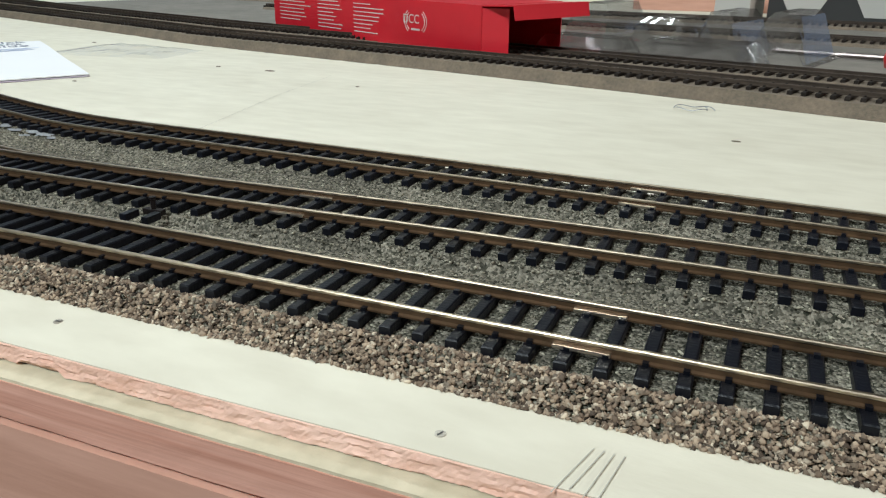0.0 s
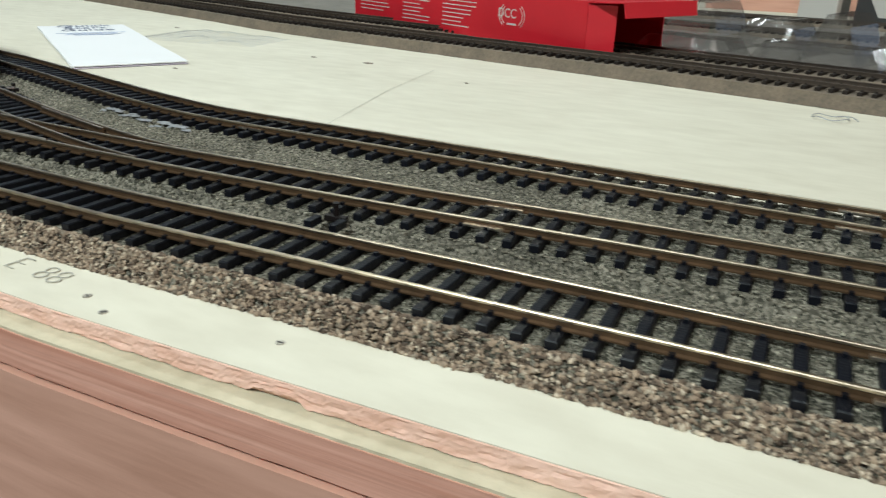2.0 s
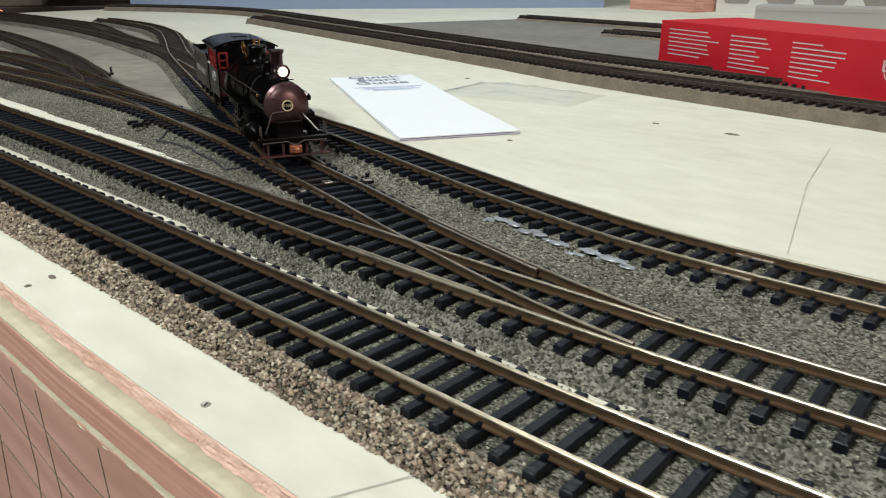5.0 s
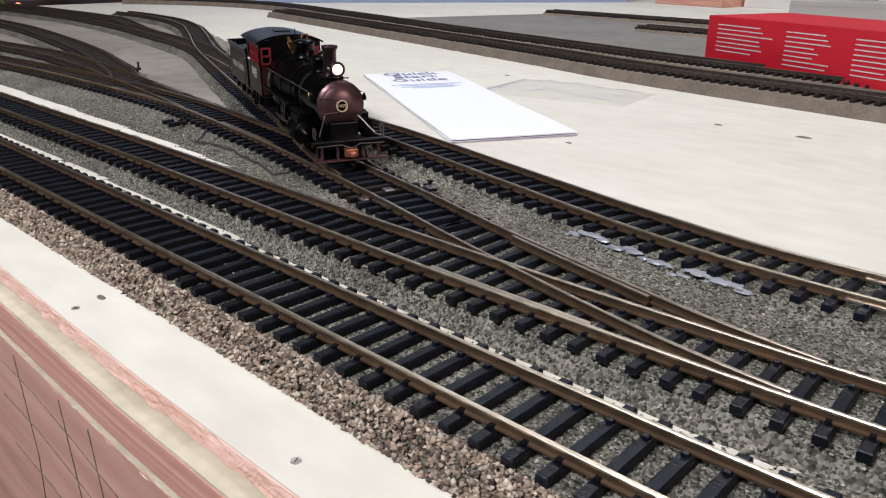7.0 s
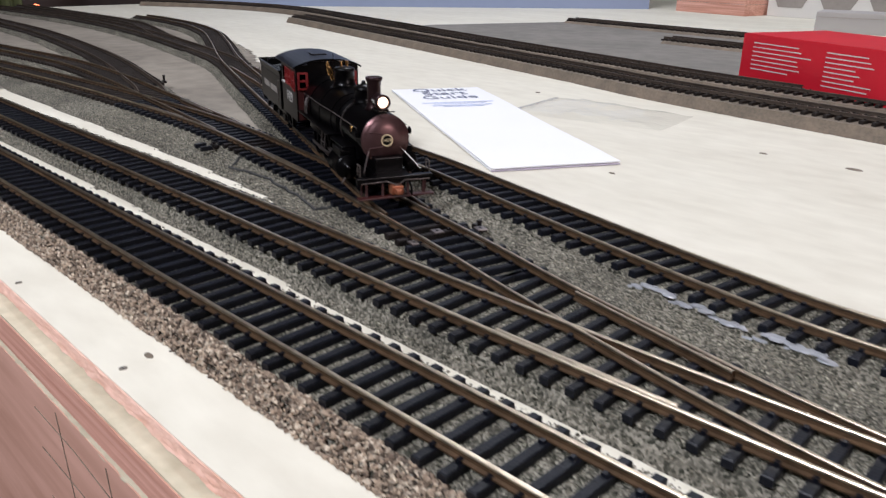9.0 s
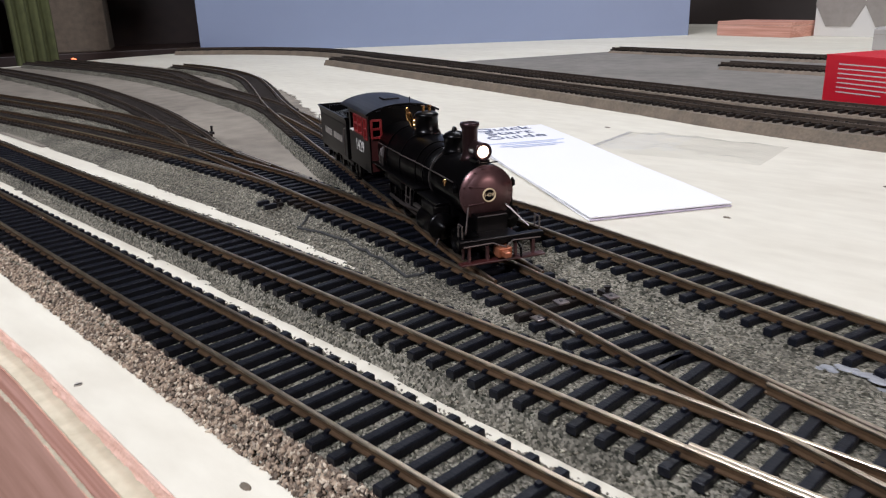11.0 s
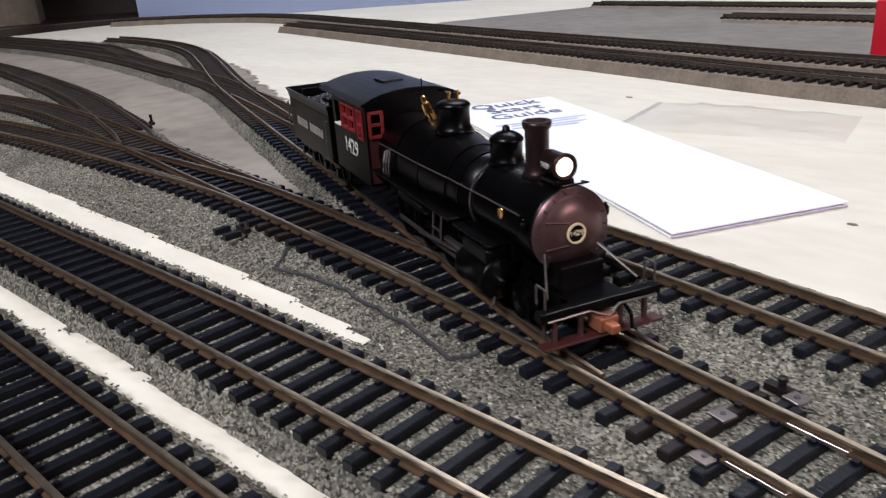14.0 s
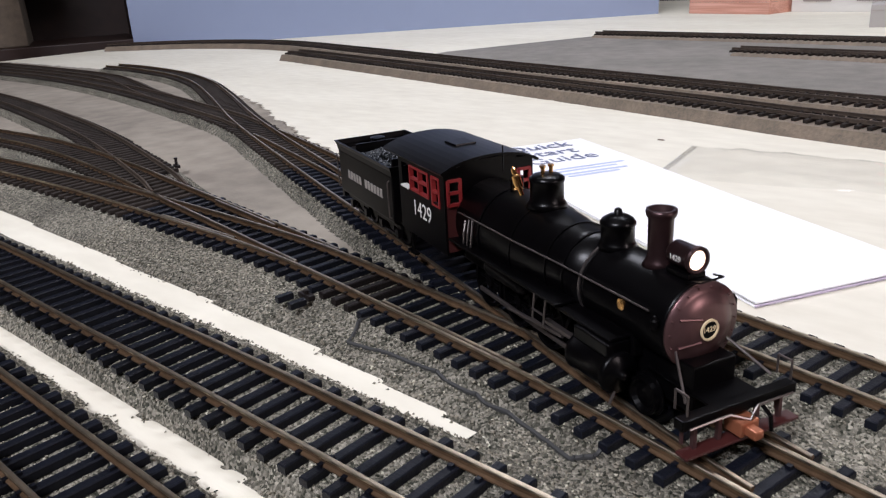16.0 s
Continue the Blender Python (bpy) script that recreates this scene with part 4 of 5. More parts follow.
for sgn in (-1, 1):
    bm = None
    x = -0.0525
    for i in range(12):
        w = 0.0023 if i != 5 else 0.0
        if w:
            bm = box(x, x + w, sgn * (TW + 0.0001) - 0.0001, sgn * (TW + 0.0001) + 0.0001, 0.0190, 0.0225, 0, bm)
        x += 0.0034
    part("lettering", bm, CARD, tender, "row of dull grey letter shapes")
    for gx in (-0.0632, -0.0040):
        part("grab_iron", rods([(gx, sgn * (TW + 0.0002), 0.0130), (gx, sgn * (TW + 0.0011), 0.0135), (gx, sgn * (TW + 0.0011), 0.0275), (gx, sgn * (TW + 0.0002), 0.0280)], 0.0003), STEEL, tender)
for cx in (-0.015, -0.050):
    bogie = part("bogie", box(cx - 0.0125, cx + 0.0125, -0.004, 0.004, 0.0050, 0.0100, 0.0004), BLACK, tender)
    for sgn in (-1, 1):
        bm = box(cx - 0.0125, cx + 0.0125, sgn * 0.0128 - 0.0007, sgn * 0.0128 + 0.0007, 0.0078, 0.0094, 0.0003)
        for wx in (-0.0085, 0.0085):
            box(cx + wx - 0.0016, cx + wx + 0.0016, sgn * 0.0130 - 0.0010, sgn * 0.0130 + 0.0010, 0.0036, 0.0072, 0.0003, bm)
        box(cx - 0.0085, cx + 0.0085, sgn * 0.0128 - 0.0005, sgn * 0.0128 + 0.0005, 0.0038, 0.0047, 0.0002, bm)
        part("side_frame", bm, BLACK, bogie)
        for wx in (-0.0085, 0.0085):
            bm = along_y([(0.0061, -0.001), (0.0061, -0.0006), (0.0053, -0.0004), (0.0053, 0.0012), (0.0042, 0.0012), (0.0032, 0.0004), (0.0, 0.0005)], 0, 0, 22)
            bm.transform(Matrix.Translation((cx + wx, sgn * 0.0090, 0.0053)) @ (Matrix.Identity(4) if sgn > 0 else Matrix.Rotation(math.pi, 4, "Z")))
            part("wheel", bm, BLACK, bogie)
part("underframe", box(-TL, -0.001, -0.0120, 0.0120, 0.0094, 0.0112, 0.0003), BLACK, tender)
part("drawbar", box(-0.003, 0.010, -0.001, 0.001, 0.0062, 0.0072), STEEL, tender)
part("rear_beam", box(-TL - 0.0015, -TL + 0.001, -0.0155, 0.0155, 0.0078, 0.0112, 0.0002), BLACK, tender)

# ---- red box, clear packing, leaflet, film bag ----
bx = np.array([-0.2330, 0.5475])
bd = np.array([0.287, -0.128])
BLEN = float(np.linalg.norm(bd))
BOX = Matrix.Translation((bx[0], bx[1], 0.0062)) @ Matrix.Rotation(math.atan2(bd[1], bd[0]), 4, "Z")
rb = thing("cardboard_box", "long red cardboard model box with an open end flap", "box", BOX)
W, H, T = 0.088, 0.0385, 0.0008
part("front_panel", box(0, BLEN, 0, T, 0, H), BOXRED, rb)
part("back_panel", box(0, BLEN, W - T, W, 0, H), BOXRED, rb)
part("top_panel", box(0, BLEN, T, W - T, H - T, H), BOXRED, rb)
part("bottom_panel", box(0, BLEN, T, W - T, 0, T), BOXRED, rb)
part("end_panel", box(0, T, T, W - T, T, H - T), BOXRED, rb)
bm = box(0, 0.030, 0, W * 0.96, -T / 2, T / 2)
bm.transform(Matrix.Translation((BLEN, 0.001, H - 0.0006)) @ Matrix.Rotation(radians(-3), 4, "Y"))
fl = part("end_flap", bm, BOXRED, rb, "raised red end flap")
bm = box(0, 0.010, 0.002, W * 0.94, -T / 2, T / 2)
bm.transform(Matrix.Translation((BLEN + 0.0298, 0.001, H - 0.0022 + 0.0030)) @ Matrix.Rotation(radians(78), 4, "Y"))
part("tuck_tab", bm, BOXRED, fl)
bm = box(0, 0.020, -T / 2, T / 2, 0.001, H - 0.002)
bm.transform(Matrix.Translation((BLEN, T, 0)) @ Matrix.Rotation(radians(38), 4, "Z"))
part("side_flap", bm, BOXRED, rb, "dark red inner side flap")
rt = random.Random(11)
for c, (x0, w, nl) in enumerate(((0.012, 0.062, 7), (0.085, 0.046, 8), (0.146, 0.046, 8))):
    bm = None
    for i in range(nl):
        z = H - 0.0065 - i * 0.0034
        bm = box(x0, x0 + w * rt.uniform(0.55, 1.0), -0.0003, -0.0001, z - 0.0004, z + 0.0004, 0, bm)
    part("print_column", bm, WHITE, rb, "column of small white print lines")
words("print_word", "DCC", 0.0100, Matrix.Translation((0.2300, -0.0003, H - 0.0150)) @ DNY, WHITE, rb, "bold white letters")
bm = None
for k in (-1, 1):
    for r in (0.012, 0.0145):
        pts = [(0.2355 + k * r * math.cos(a), -0.0002, H - 0.0165 + 0.75 * r * math.sin(a)) for a in np.linspace(-0.8, 0.8, 8)]
        bm = rods(pts, 0.0003, bm)
bm = box(0.2300, 0.2410, -0.0003, -0.0001, H - 0.0235, H - 0.0220, 0, bm)
part("sound_mark", bm, WHITE, rb, "white sound wave mark")

clam = thing("plastic_clamshell", "crumpled clear plastic packing tray on the grey yard", "packaging", Matrix.Translation((0.185, 0.545, 0.0062)) @ Matrix.Rotation(radians(-14), 4, "Z"))
rc = random.Random(21)


def vac_tray(lx, ly, cells, h):
    """A thin formed tray with raised pockets."""
    nx, ny = 46, 20
    bm = bmesh.new()
    g = []
    for j in range(ny):
        row = []
        for i in range(nx):
            u, v = i / (nx - 1), j / (ny - 1)
            z = 0.002
            for cu, cv, wu, wv, hh in cells:
                a = min((wu - abs(u - cu)) / 0.05, (wv - abs(v - cv)) / 0.1)
                z = max(z, hh * min(1, max(0, a)))
            row.append(bm.verts.new((lx * (u - 0.5), ly * (v - 0.5), z * h + rc.uniform(-0.00025, 0.00025))))
        g.append(row)
    for j in range(ny - 1):
        for i in range(nx - 1):
            bm.faces.new((g[j][i], g[j][i + 1], g[j + 1][i + 1], g[j + 1][i]))
    return bm


tray = part("tray", vac_tray(0.21, 0.10, [(0.14, 0.5, 0.12, 0.40, 1.0), (0.42, 0.5, 0.13, 0.32, 0.75), (0.66, 0.5, 0.09, 0.42, 0.95), (0.88, 0.5, 0.10, 0.42, 1.0)], 0.036), GLASS, clam)
tray.visible_shadow = False
lidp = part("lid", vac_tray(0.205, 0.05, [(0.25, 0.5, 0.2, 0.4, 0.5), (0.7, 0.5, 0.22, 0.4, 0.6)], 0.03), GLASS, clam)
lidp.location = (0.0, -0.077, 0.0)
lidp.visible_shadow = False

p0, p1, p3 = Vector((-0.198, 0.1890, 0)), Vector((-0.1635, 0.2505, 0)), Vector((-0.405, 0.3205, 0))
ux, uy = (p1 - p0), (p3 - p0)
PM = Matrix(((*ux.normalized(), 0), (*uy.normalized(), 0), (0, 0, 1, 0), (0, 0, 0, 1))).transposed()
PM.translation = (p0.x, p0.y, 0.0)
pw, pl = ux.length, uy.length
leaf = thing("instruction_leaflet", "long white folded quick start leaflet lying on bare plywood", "leaflet", PM)
bm = bmesh.new()
rp = random.Random(4)
for k in range(2):
    grid = [[bm.verts.new((pw * i / 6, pl * j / 10, 0.0007 + 0.0011 * k + 0.0005 * math.sin(j * 0.5 + k) ** 2)) for i in range(7)] for j in range(11)]
    low = [[bm.verts.new((v.co.x, v.co.y, v.co.z - 0.0005)) for v in row] for row in grid]
    for j in range(10):
        for i in range(6):
            bm.faces.new((grid[j][i], grid[j][i + 1], grid[j + 1][i + 1], grid[j + 1][i]))
            bm.faces.new((low[j][i], low[j + 1][i], low[j + 1][i + 1], low[j][i + 1]))
    for i in range(6):
        bm.faces.new((low[0][i], low[0][i + 1], grid[0][i + 1], grid[0][i])), bm.faces.new((grid[-1][i], grid[-1][i + 1], low[-1][i + 1], low[-1][i]))
    for j in range(10):
        bm.faces.new((grid[j][0], grid[j + 1][0], low[j + 1][0], low[j][0])), bm.faces.new((low[j][-1], low[j + 1][-1], grid[j + 1][-1], grid[j][-1]))
part("folded_sheet", bm, PAPER, leaf)
part("lower_page_edge", box(0.0, pw, 0.0, 0.0006, 0.0002, 0.0010), LILAC, leaf, "lilac lower page edge")
for i, wd in enumerate(("Quick", "Start", "Guide")):
    words("title", wd, 0.0175, Matrix.Translation((pw * 0.5, pl * (0.955 - 0.068 * i), 0.00245)), INK, leaf, "blue-grey title word")
bm = None
for v, w in ((0.735, 0.75), (0.715, 0.55), (0.690, 0.62), (0.672, 0.42)):
    bm = box(pw * (0.5 - w / 2), pw * (0.5 + w / 2), pl * v - 0.0012, pl * v + 0.0012, 0.00238, 0.00246, 0, bm)
part("print_block", bm, PALEINK, leaf, "pale blue lines of small print")

bag = thing("plastic_film_bag", "crumpled clear plastic film bag on bare plywood", "bag", Matrix.Translation((-0.247, 0.362, 0.0002)) @ Matrix.Rotation(radians(8), 4, "Z"))
bm = bmesh.new()
g = []
for j in range(18):
    row = []
    for i in range(30):
        u, v = i / 29, j / 17
        z = 0.0012 + 0.0030 * max(0, noise.noise((u * 3.2, v * 3.2, 7))) + 0.002 * abs(noise.noise((u * 9, v * 7, 2)))
        z *= min(1, 8 * min(u, 1 - u, v, 1 - v) + 0.12)
        row.append(bm.verts.new((0.11 * (u - 0.5), 0.075 * (v - 0.5) * (1 - 0.2 * u), z)))
    g.append(row)
for j in range(17):
    for i in range(29):
        bm.faces.new((g[j][i], g[j][i + 1], g[j + 1][i + 1], g[j + 1][i]))
fb = part("film", bm, FILM, bag, smooth=True)
part("seal_strip", box(-0.054, -0.051, -0.036, 0.036, 0.0, 0.0007, 0.0002), FILM, bag, "milky sealed edge")
fb.visible_shadow = False

# ---- far yard surface and roadbed ----


def ribbon(line, w0, w1, z0, z1, bevel=0.004):
    t = tangents(line)
    nrm = np.stack([-t[:, 1], t[:, 0]], 1)
    bm = bmesh.new()
    prof = [(w0 - bevel, z0), (w0, z1), (w1, z1), (w1 + bevel, z0)]
    rows2 = [[bm.verts.new((p[0] + q[0] * a + rng.normal(0, 0.0004), p[1] + q[1] * a, z + rng.normal(0, 0.0002))) for a, z in prof] for p, q in zip(line[::3], nrm[::3])]
    for a, b in zip(rows2, rows2[1:]):
        for i in range(3):
            bm.faces.new((a[i], b[i], b[i + 1], a[i + 1]))
    bm.faces.new(rows2[0]), bm.faces.new(rows2[-1][::-1])
    bmesh.ops.recalc_face_normals(bm, faces=bm.faces)
    return bm


tagged(link("roadbed", ribbon(LINES["K"], -0.020, 0.020, 0.0, 0.0076), CORK), "brown cork roadbed under the far front track", "roadbed", kind="structure")
tagged(link("roadbed", ribbon(LINES["L"], -0.019, 0.019, 0.0, 0.0077), CORK), "brown-grey cork roadbed under the far second track", "roadbed", kind="structure")
bm = bmesh.new()
lowp = LINES["L"][LINES["L"][:, 0] > -0.80][::12]
highp = [(-0.80, 0.725), (-0.70, 0.955), (-0.69, 0.985), (0.2, 0.97), (1.1, 0.93)]
pts = [(x, y - 0.008) for x, y in lowp]
hx = np.array(highp)
for (x0, y0), (x1, y1) in zip(pts, pts[1:]):
    ya_, yb_ = np.interp(x0, hx[:, 0], hx[:, 1]), np.interp(x1, hx[:, 0], hx[:, 1])
    bm.faces.new([bm.verts.new(v) for v in ((x0, y0, 0.005), (x0, ya_, 0.005), (x1, yb_, 0.005), (x1, y1, 0.005))])
bmesh.ops.remove_doubles(bm, verts=bm.verts, dist=1e-5)
ext = bmesh.ops.extrude_face_region(bm, geom=bm.faces[:])
bmesh.ops.translate(bm, verts=[v for v in ext["geom"] if isinstance(v, bmesh.types.BMVert)], vec=(0, 0, -0.0048))
bmesh.ops.recalc_face_normals(bm, faces=bm.faces)
tagged(link("yard_surface", bm, GREYBED), "grey painted yard surface between the far tracks", "surface", kind="structure")
for key in "MN":
    tagged(link("roadbed", ribbon(LINES[key], -0.019, 0.019, 0.0046, 0.0077), CORK), "thin brown roadbed under a far stub track", "roadbed", kind="structure")

# ---- backdrop and things behind the layout ----
b0, b1 = Vector((-1.500, 0.695, 0)), Vector((-0.835, 1.452, 0))
d = b1 - b0
bm = box(0, d.length, 0, 0.006, -0.04, 0.55, 0.001)
bm.transform(Matrix.Translation(b0) @ Matrix.Rotation(math.atan2(d.y, d.x), 4, "Z"))
tagged(link("backdrop", bm, BLUE), "plain blue painted backdrop board behind the layout", "backdrop", kind="structure")
shelf = thing("bookcase", "dark wooden shelf unit in the shadow beyond the layout", "shelf", Matrix.Translation((-2.3, 0.55, -0.95)) @ Matrix.Rotation(radians(64), 4, "Z"))
part("side_board", box(-0.55, -0.51, 0, 0.3, 0, 1.5, 0.003), DARKWOOD, shelf)
part("side_board", box(0.51, 0.55, 0, 0.3, 0, 1.5, 0.003), DARKWOOD, shelf)
for z in (0.2, 0.55, 0.9, 1.2, 1.46):
    part("shelf_board", box(-0.51, 0.51, 0, 0.3, z, z + 0.03, 0.003), DARKWOOD, shelf)
part("back_board", box(-0.51, 0.51, 0.29, 0.3, 0, 1.46), DARKWOOD, shelf)
for x, w, h, m_ in ((-0.38, 0.20, 0.22, DARKWOOD), (-0.10, 0.12, 0.18, OLIVE), (0.15, 0.22, 0.2, CORK)):
    tagged(link("storage_box", box(-w / 2, w / 2, -0.1, 0.1, 0, h, 0.004), m_), "brown box on the dark shelf", "box").matrix_world = shelf.matrix_world @ Matrix.Translation((x, 0.14, 0.93))
post = thing("curtain", "olive green cloth hanging at the dark end of the room", "curtain", Matrix.Translation((-1.85, 0.50, -0.95)))
bm = bmesh.new()
cols = []
for i in range(25):
    u = i / 24
    cols.append([bm.verts.new((0.012 * math.sin(u * 22) - 0.02, 0.09 * (u - 0.5), z)) for z in (0.0, 0.7, 1.45)])
for a, b in zip(cols, cols[1:]):
    for k in range(2):
        bm.faces.new((a[k], b[k], b[k + 1], a[k + 1]))
cl = part("cloth", bm, GREEN, post, smooth=True)
so = cl.modifiers.new("thickness", "SOLIDIFY")
so.thickness = 0.003
pil = thing("indicator_lamp", "small glowing red lamp at the far table edge", "lamp", Matrix.Translation((-1.505, 0.445, 0.0)))
part("lens", lathe([(0.007, 0.0), (0.007, 0.004), (0.005, 0.008), (0.0, 0.010)], None, 16), EMBER, pil)
part("bezel", lathe([(0.010, 0.0), (0.010, 0.003), (0.0075, 0.004), (0.0075, 0.0)], None, 16), OLIVE, pil)


def carton(name, label, x, y, z, rz, w, dpt, h, m_, strip=None):
    ob = thing(name, label, "box", Matrix.Translation((x, y, z)) @ Matrix.Rotation(radians(rz), 4, "Z"))
    part("carton_body", box(-w / 2, w / 2, -dpt / 2, dpt / 2, 0, h, 0.0012), m_, ob)
    part("lid_seam", box(-w / 2 - 0.0004, w / 2 + 0.0004, -dpt / 2 - 0.0004, dpt / 2 + 0.0004, h * 0.74, h * 0.755), CARD, ob)
    if strip is not None:
        n_ = max(1, int(w / 0.075))
        for i in range(n_):
            cx = -w / 2 + w * (i + 0.5) / n_
            bm = lathe([(0.0, 0.0), (h * 0.36, 0.0), (h * 0.36, 0.0008), (0.0, 0.0008)], Matrix.Translation((cx, -dpt / 2 - 0.0002, h * 0.45)) @ Matrix.Rotation(radians(90), 4, "X"), 6)
            part("hexagon_print", bm, strip, ob, "grey hexagon print")
    return ob


carton("cardboard_carton", "white carton with grey hexagon print behind the layout", -0.40, 1.50, 0.0, -8, 0.36, 0.12, 0.13, WHITE, CARD)
carton("cardboard_carton", "plain white carton behind the layout", -0.02, 1.42, 0.0, -5, 0.30, 0.12, 0.10, WHITE)
carton("cardboard_carton", "brown wooden tray behind the layout", -0.68, 1.47, 0.0, -14, 0.17, 0.08, 0.028, PINE)
carton("cardboard_carton", "flat brown carton behind the layout", 0.12, 1.20, 0.0, 4, 0.24, 0.12, 0.035, PANEL)
carton("cardboard_carton", "pale grey carton at the back of the table", -0.30, 1.22, 0.0, 12, 0.20, 0.07, 0.030, CEIL)
carton("cardboard_carton", "dark boxed model with pale print", 0.30, 0.98, 0.0, -12, 0.17, 0.06, 0.085, OLIVE, WHITE)
carton("cardboard_carton", "white carton beside a dark boxed model", 0.175, 0.99, 0.0, -12, 0.045, 0.06, 0.080, WHITE)
carton("cardboard_carton", "blue-grey carton at the back of the table", 0.46, 0.93, 0.0, -12, 0.12, 0.08, 0.10, BLUE)
carton("cardboard_carton", "low green carton behind the red box", -0.18, 0.86, 0.005, -20, 0.2, 0.05, 0.016, GREEN)
kn = thing("red_knob", "small round red plastic knob on the grey yard", "knob", Matrix.Translation((0.333, 0.475, 0.005)))
part("cap", lathe([(0.006, 0.004), (0.011, 0.006), (0.0125, 0.012), (0.011, 0.018), (0.006, 0.021), (0.0, 0.0215)], None, 24), REDKNOB, kn, smooth=True)
part("stem", lathe([(0.009, 0.0), (0.009, 0.002), (0.005, 0.004), (0.005, 0.007), (0.0, 0.007)], None, 16), STEEL, kn)
strip = thing("metal_tool", "slim pale metal tool lying behind the clear tray", "tool", Matrix.Translation((0.315, 0.565, 0.005)) @ Matrix.Rotation(radians(-10), 4, "Z"))
part("shaft", rod((-0.07, 0, 0.003), (0.02, 0, 0.003), 0.0022, 10), STEEL, strip)
part("grip", along_x([(0.0, 0.02), (0.004, 0.021), (0.0046, 0.03), (0.004, 0.06), (0.0, 0.062)], 0, 0.0045, 14), CEIL, strip)

# ---- small things on the board ----
for i, (x, y) in enumerate(((0.1357, -0.0163), (0.2346, -0.0168), (0.0825, -0.0222), (0.0926, -0.0260), (-0.0404, -0.0292 + 0.003), (-0.1382, -0.0262), (-0.2147, -0.0253), (0.316, -0.021))):
    sc = thing("wood_screw", "small countersunk screw set in the plywood", "screw", Matrix.Translation((x, y, 0.0)) @ Matrix.Rotation(i * 1.3, 4, "Z"), group="screws in the plywood")
    hd = part("head", lathe([(0.0011, 0.0), (0.00105, 0.0002), (0.0006, 0.00018), (0.0004, 0.0001), (0.0, 0.0001)], None, 16), SCREW, sc)
    part("slot", box(-0.0008, 0.0008, -0.00013, 0.00013, 0.00015, 0.00024), OLIVE, hd)


def flat_lines(strokes, w, z):
    bm = bmesh.new()
    for st in strokes:
        for (x0, y0), (x1, y1) in zip(st, st[1:]):
            dx, dy = x1 - x0, y1 - y0
            ln = math.hypot(dx, dy) or 1
            nx, ny = -dy / ln * w / 2, dx / ln * w / 2
            bm.faces.new([bm.verts.new(v) for v in ((x0 - nx, y0 - ny, z), (x1 - nx, y1 - ny, z), (x1 + nx, y1 + ny, z), (x0 + nx, y0 + ny, z))])
    return bm


words("pencil_note", "E  88", 0.0105, Matrix.Translation((0.0600, -0.0190, 0.0003)) @ Matrix.Rotation(radians(-2), 4, "Z") @ Matrix.Shear("XY", 4, (0.25, 0.0)), PENCIL, thin=0.00028)
tagged(bpy.data.objects["pencil_note"], "faint pencil letters E 88 on pale plywood", "writing")
tagged(link("pencil_scribble", flat_lines([[(0.2605 + 0.0018 * k, -0.0090), (0.2575 + 0.0024 * k, -0.0235 + 0.002 * (k % 2))] for k in range(4)], 0.00022, 0.0003), PENCIL), "pencil hatch strokes on pale plywood", "writing")
tagged(link("pencil_line", flat_lines([[(0.012, -0.0105), (0.004, -0.0285)]], 0.0003, 0.0003), PENCIL), "single pencil line across the plywood", "writing")
tagged(link("pencil_line", flat_lines([[(0.020, 0.155), (-0.005, 0.25), (-0.02, 0.33)]], 0.0003, 0.0003), PENCIL), "long pencil line across the bare plywood", "writing")
for x, y, s in ((-0.1199, 0.3297, 0.0015), (-0.0726, 0.33, 0.0028), (-0.1555, 0.2319, 0.0012), (0.2551, 0.2505, 0.0014), (-0.14, -0.0184, 0.0012), (0.02, 0.30, 0.001), (-0.33, 0.40, 0.0016)):
    bm = lathe([(s, 0.0), (s * 0.8, 0.0004), (0.0, 0.0005)], Matrix.Translation((x, y, 0.0)) @ Matrix.Diagonal((1.6, 0.8, 1, 1)), 10)
    tagged(link("wood_chip", bm, CORK), "tiny dark chip on pale plywood", "chip")
wire = thing("wire_scrap", "curled scrap of thin pale wire on plywood", "wire", Matrix.Translation((0.2244, 0.3197, 0.0)))
part("strand", rods([(0.012 * math.cos(a) * (1 - a / 20), 0.006 * math.sin(a), 0.0008 + 0.0012 * math.sin(a * 2) ** 2) for a in np.linspace(0, 8, 26)], 0.00025), GLUE, wire)


def ground_z(x, y):
    return float(ground(np.array([[x, y]]))[0])


MK = [[(-0.2878, 0.1186), (-0.2887, 0.1044), (-0.2849, 0.0948), (-0.2748, 0.0955), (-0.2662, 0.096), (-0.2528, 0.0953), (-0.2365, 0.0922), (-0.2223, 0.0898), (-0.2101, 0.0861), (-0.2006, 0.0828), (-0.1963, 0.085), (-0.1951, 0.0916)]]
bm = None
for st in MK:
    for (x0, y0), (x1, y1) in zip(st, st[1:]):
        n_ = 5
        pts = [(x0 + (x1 - x0) * k / n_, y0 + (y1 - y0) * k / n_) for k in range(n_ + 1)]
        bm = rods([(x, y, ground_z(x, y) + 0.0003) for x, y in pts], 0.00065, bm, 5)
tagged(link("marker_outline", bm, MARKER), "dark grey marker outline drawn over the gravel", "writing", kind="stuff")
bm = None
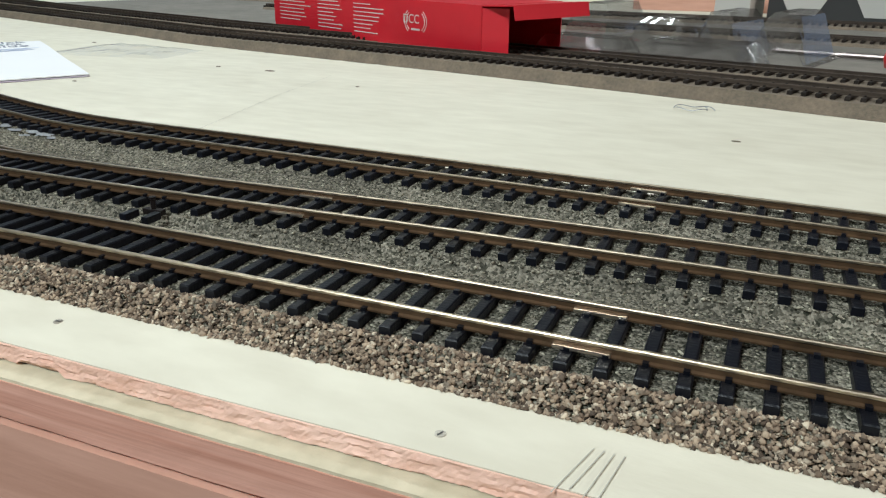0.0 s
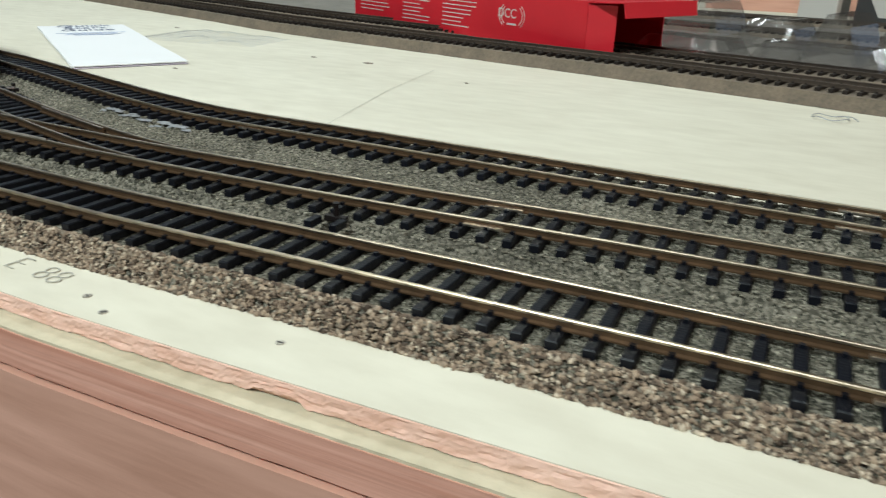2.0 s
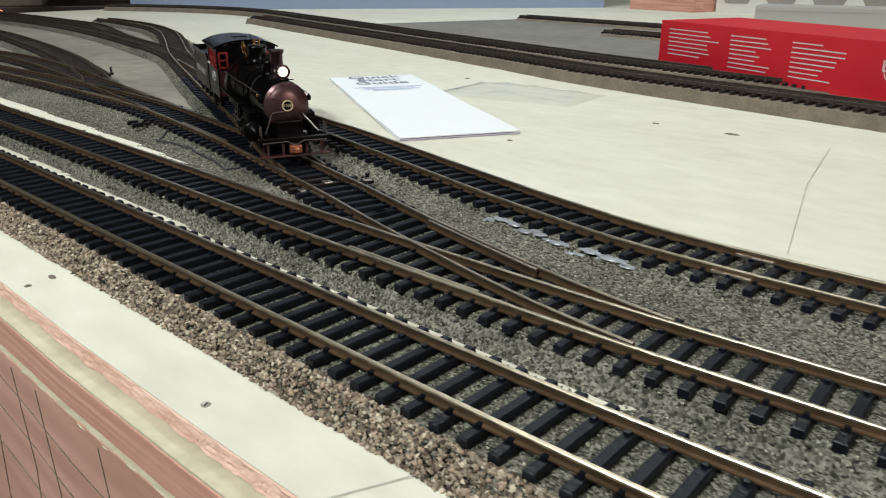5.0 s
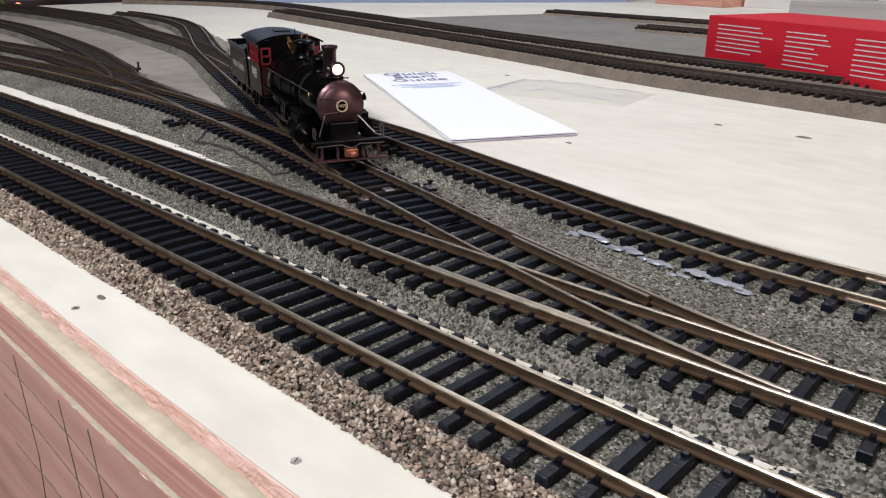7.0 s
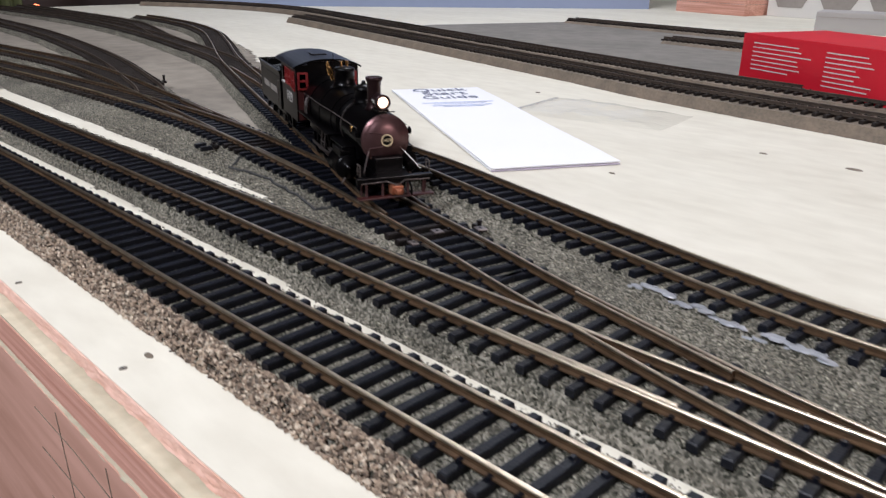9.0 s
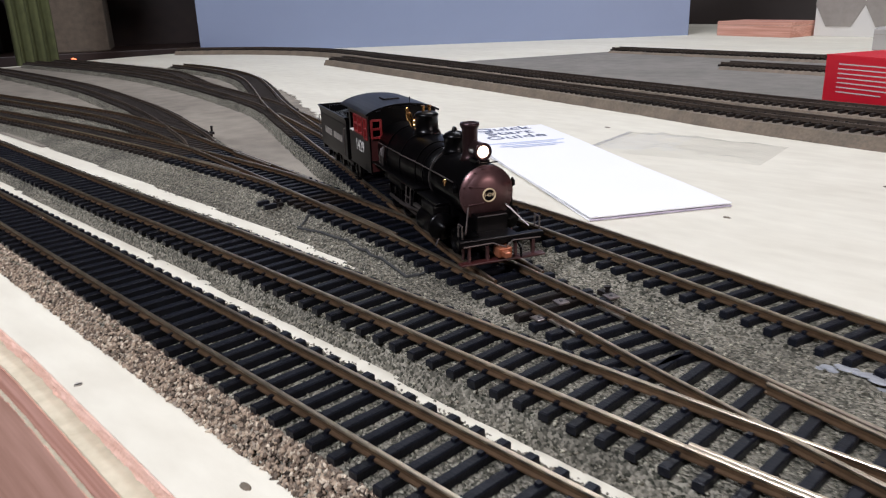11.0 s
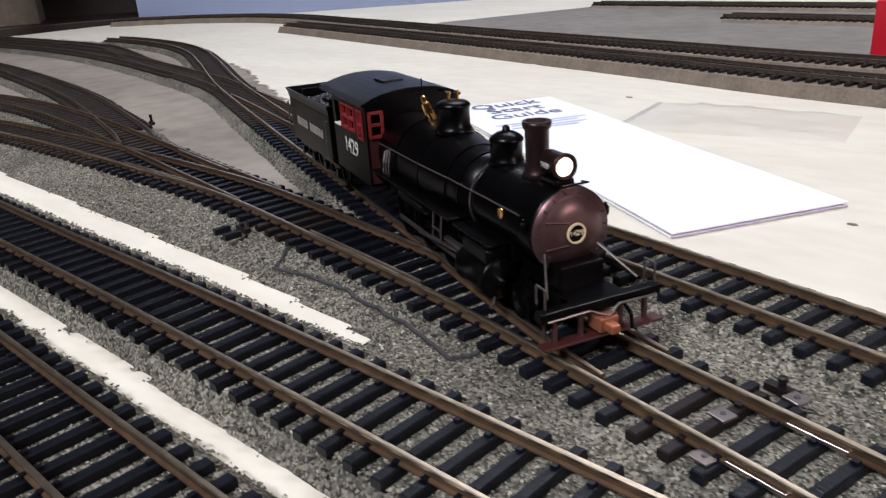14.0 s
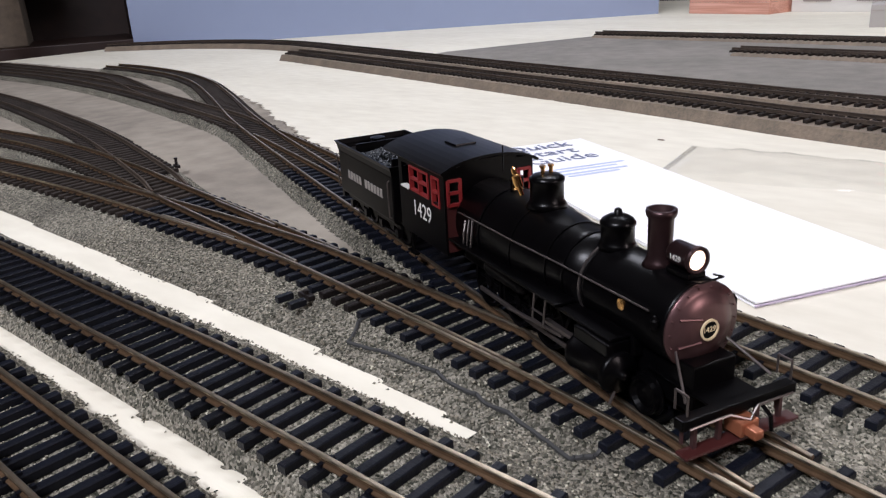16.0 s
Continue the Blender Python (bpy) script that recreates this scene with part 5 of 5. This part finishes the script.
for st in ([(-0.0689, 0.106), (-0.0607, 0.1059), (-0.0493, 0.1036), (-0.0387, 0.1015), (-0.0277, 0.0992), (-0.0206, 0.0999), (-0.013, 0.0985), (-0.0062, 0.0981)],):
    for x, y in [(x0 + (x1 - x0) * k / 9, y0 + (y1 - y0) * k / 9) for (x0, y0), (x1, y1) in zip(st, st[1:]) for k in range(9)]:
        w = random.Random(int(x * 1e5)).uniform(0.0007, 0.0019)
        bm = lathe([(w, 0.0), (w * 0.8, 0.0004), (0.0, 0.0005)], Matrix.Translation((x, y + random.Random(int(x * 7e4)).uniform(-0.0014, 0.0014), ground_z(x, y) + 0.0002)) @ Matrix.Diagonal((1.5, 0.8, 1, 1)), 9, bm)
tagged(link("glue_smear", bm, GLUE), "whitish dried glue smear on the ballast", "glue", kind="stuff")
for key, xj in (("A", 0.2530), ("A", -0.02 - 0.36), ("B", 0.150), ("C", -0.125), ("D", 0.02), ("D", 0.24)):
    ln = LINES[key]
    k = int(np.abs(ln[:, 0] - xj).argmin())
    tt = tangents(ln)[k]
    nn = np.array([-tt[1], tt[0]])
    for off in (-0.0088, 0.0088):
        p = ln[k] + nn * off
        jn = tagged(link("rail_joiner", box(-0.0058, 0.0058, -0.0014, 0.0014, 0.0, 0.0009, 0.0003), JOINER), "silvery rail joiner clamped round the rail foot", "joiner", group="rail joiners")
        jn.matrix_world = Matrix.Translation((p[0], p[1], TIE_TOP + 0.0001)) @ Matrix.Rotation(math.atan2(tt[1], tt[0]), 4, "Z")


def switch_stand(x, y, rz, tall):
    st = thing("switch_throw", "small dark turnout throw bar with an upright pin", "switch", Matrix.Translation((x, y, BED)) @ Matrix.Rotation(radians(rz), 4, "Z"), group="turnout throws")
    part("bar", box(-0.0035, 0.0035, -0.0012, 0.0012, 0.0, 0.0018, 0.0003), TIEB, st)
    part("pin", lathe([(0.0008, 0.0), (0.0008, tall), (0.0011, tall + 0.0002), (0.0011, tall + 0.0008), (0.0, tall + 0.001)], None, 10), TIEB, st)
    for k in (-0.004, 0.004):
        part("head_block", box(k - 0.0012, k + 0.0012, -0.009, -0.003, 0.0, 0.0023, 0.0003), TIE, st)


for x, y, rz, tall in ((0.1098, 0.0400, 5, 0.0048), (-0.1352, 0.1085, -14, 0.0030), (-0.3166, 0.1060, -8, 0.0022), (-0.5328, 0.190, -16, 0.0050)):
    switch_stand(x, y, rz, tall)


# ---- metal plates of the turnout ----
for x, y, rz in ((-0.1400, 0.0910, -20), (-0.1373, 0.0770, -16), (-0.1311, 0.1043, -22)):
    tp = thing("turnout_plate", "small dull grey metal plate on the turnout sleepers", "plate", Matrix.Translation((x, y, TIE_TOP)) @ Matrix.Rotation(radians(rz), 4, "Z"), group="turnout plates")
    part("plate", box(-0.0020, 0.0020, -0.0019, 0.0019, 0.0, 0.0006, 0.0002), STEEL, tp)
    part("rivet", lathe([(0.0006, 0.0006), (0.0005, 0.0009), (0.0, 0.0010)], None, 10), OLIVE, tp)
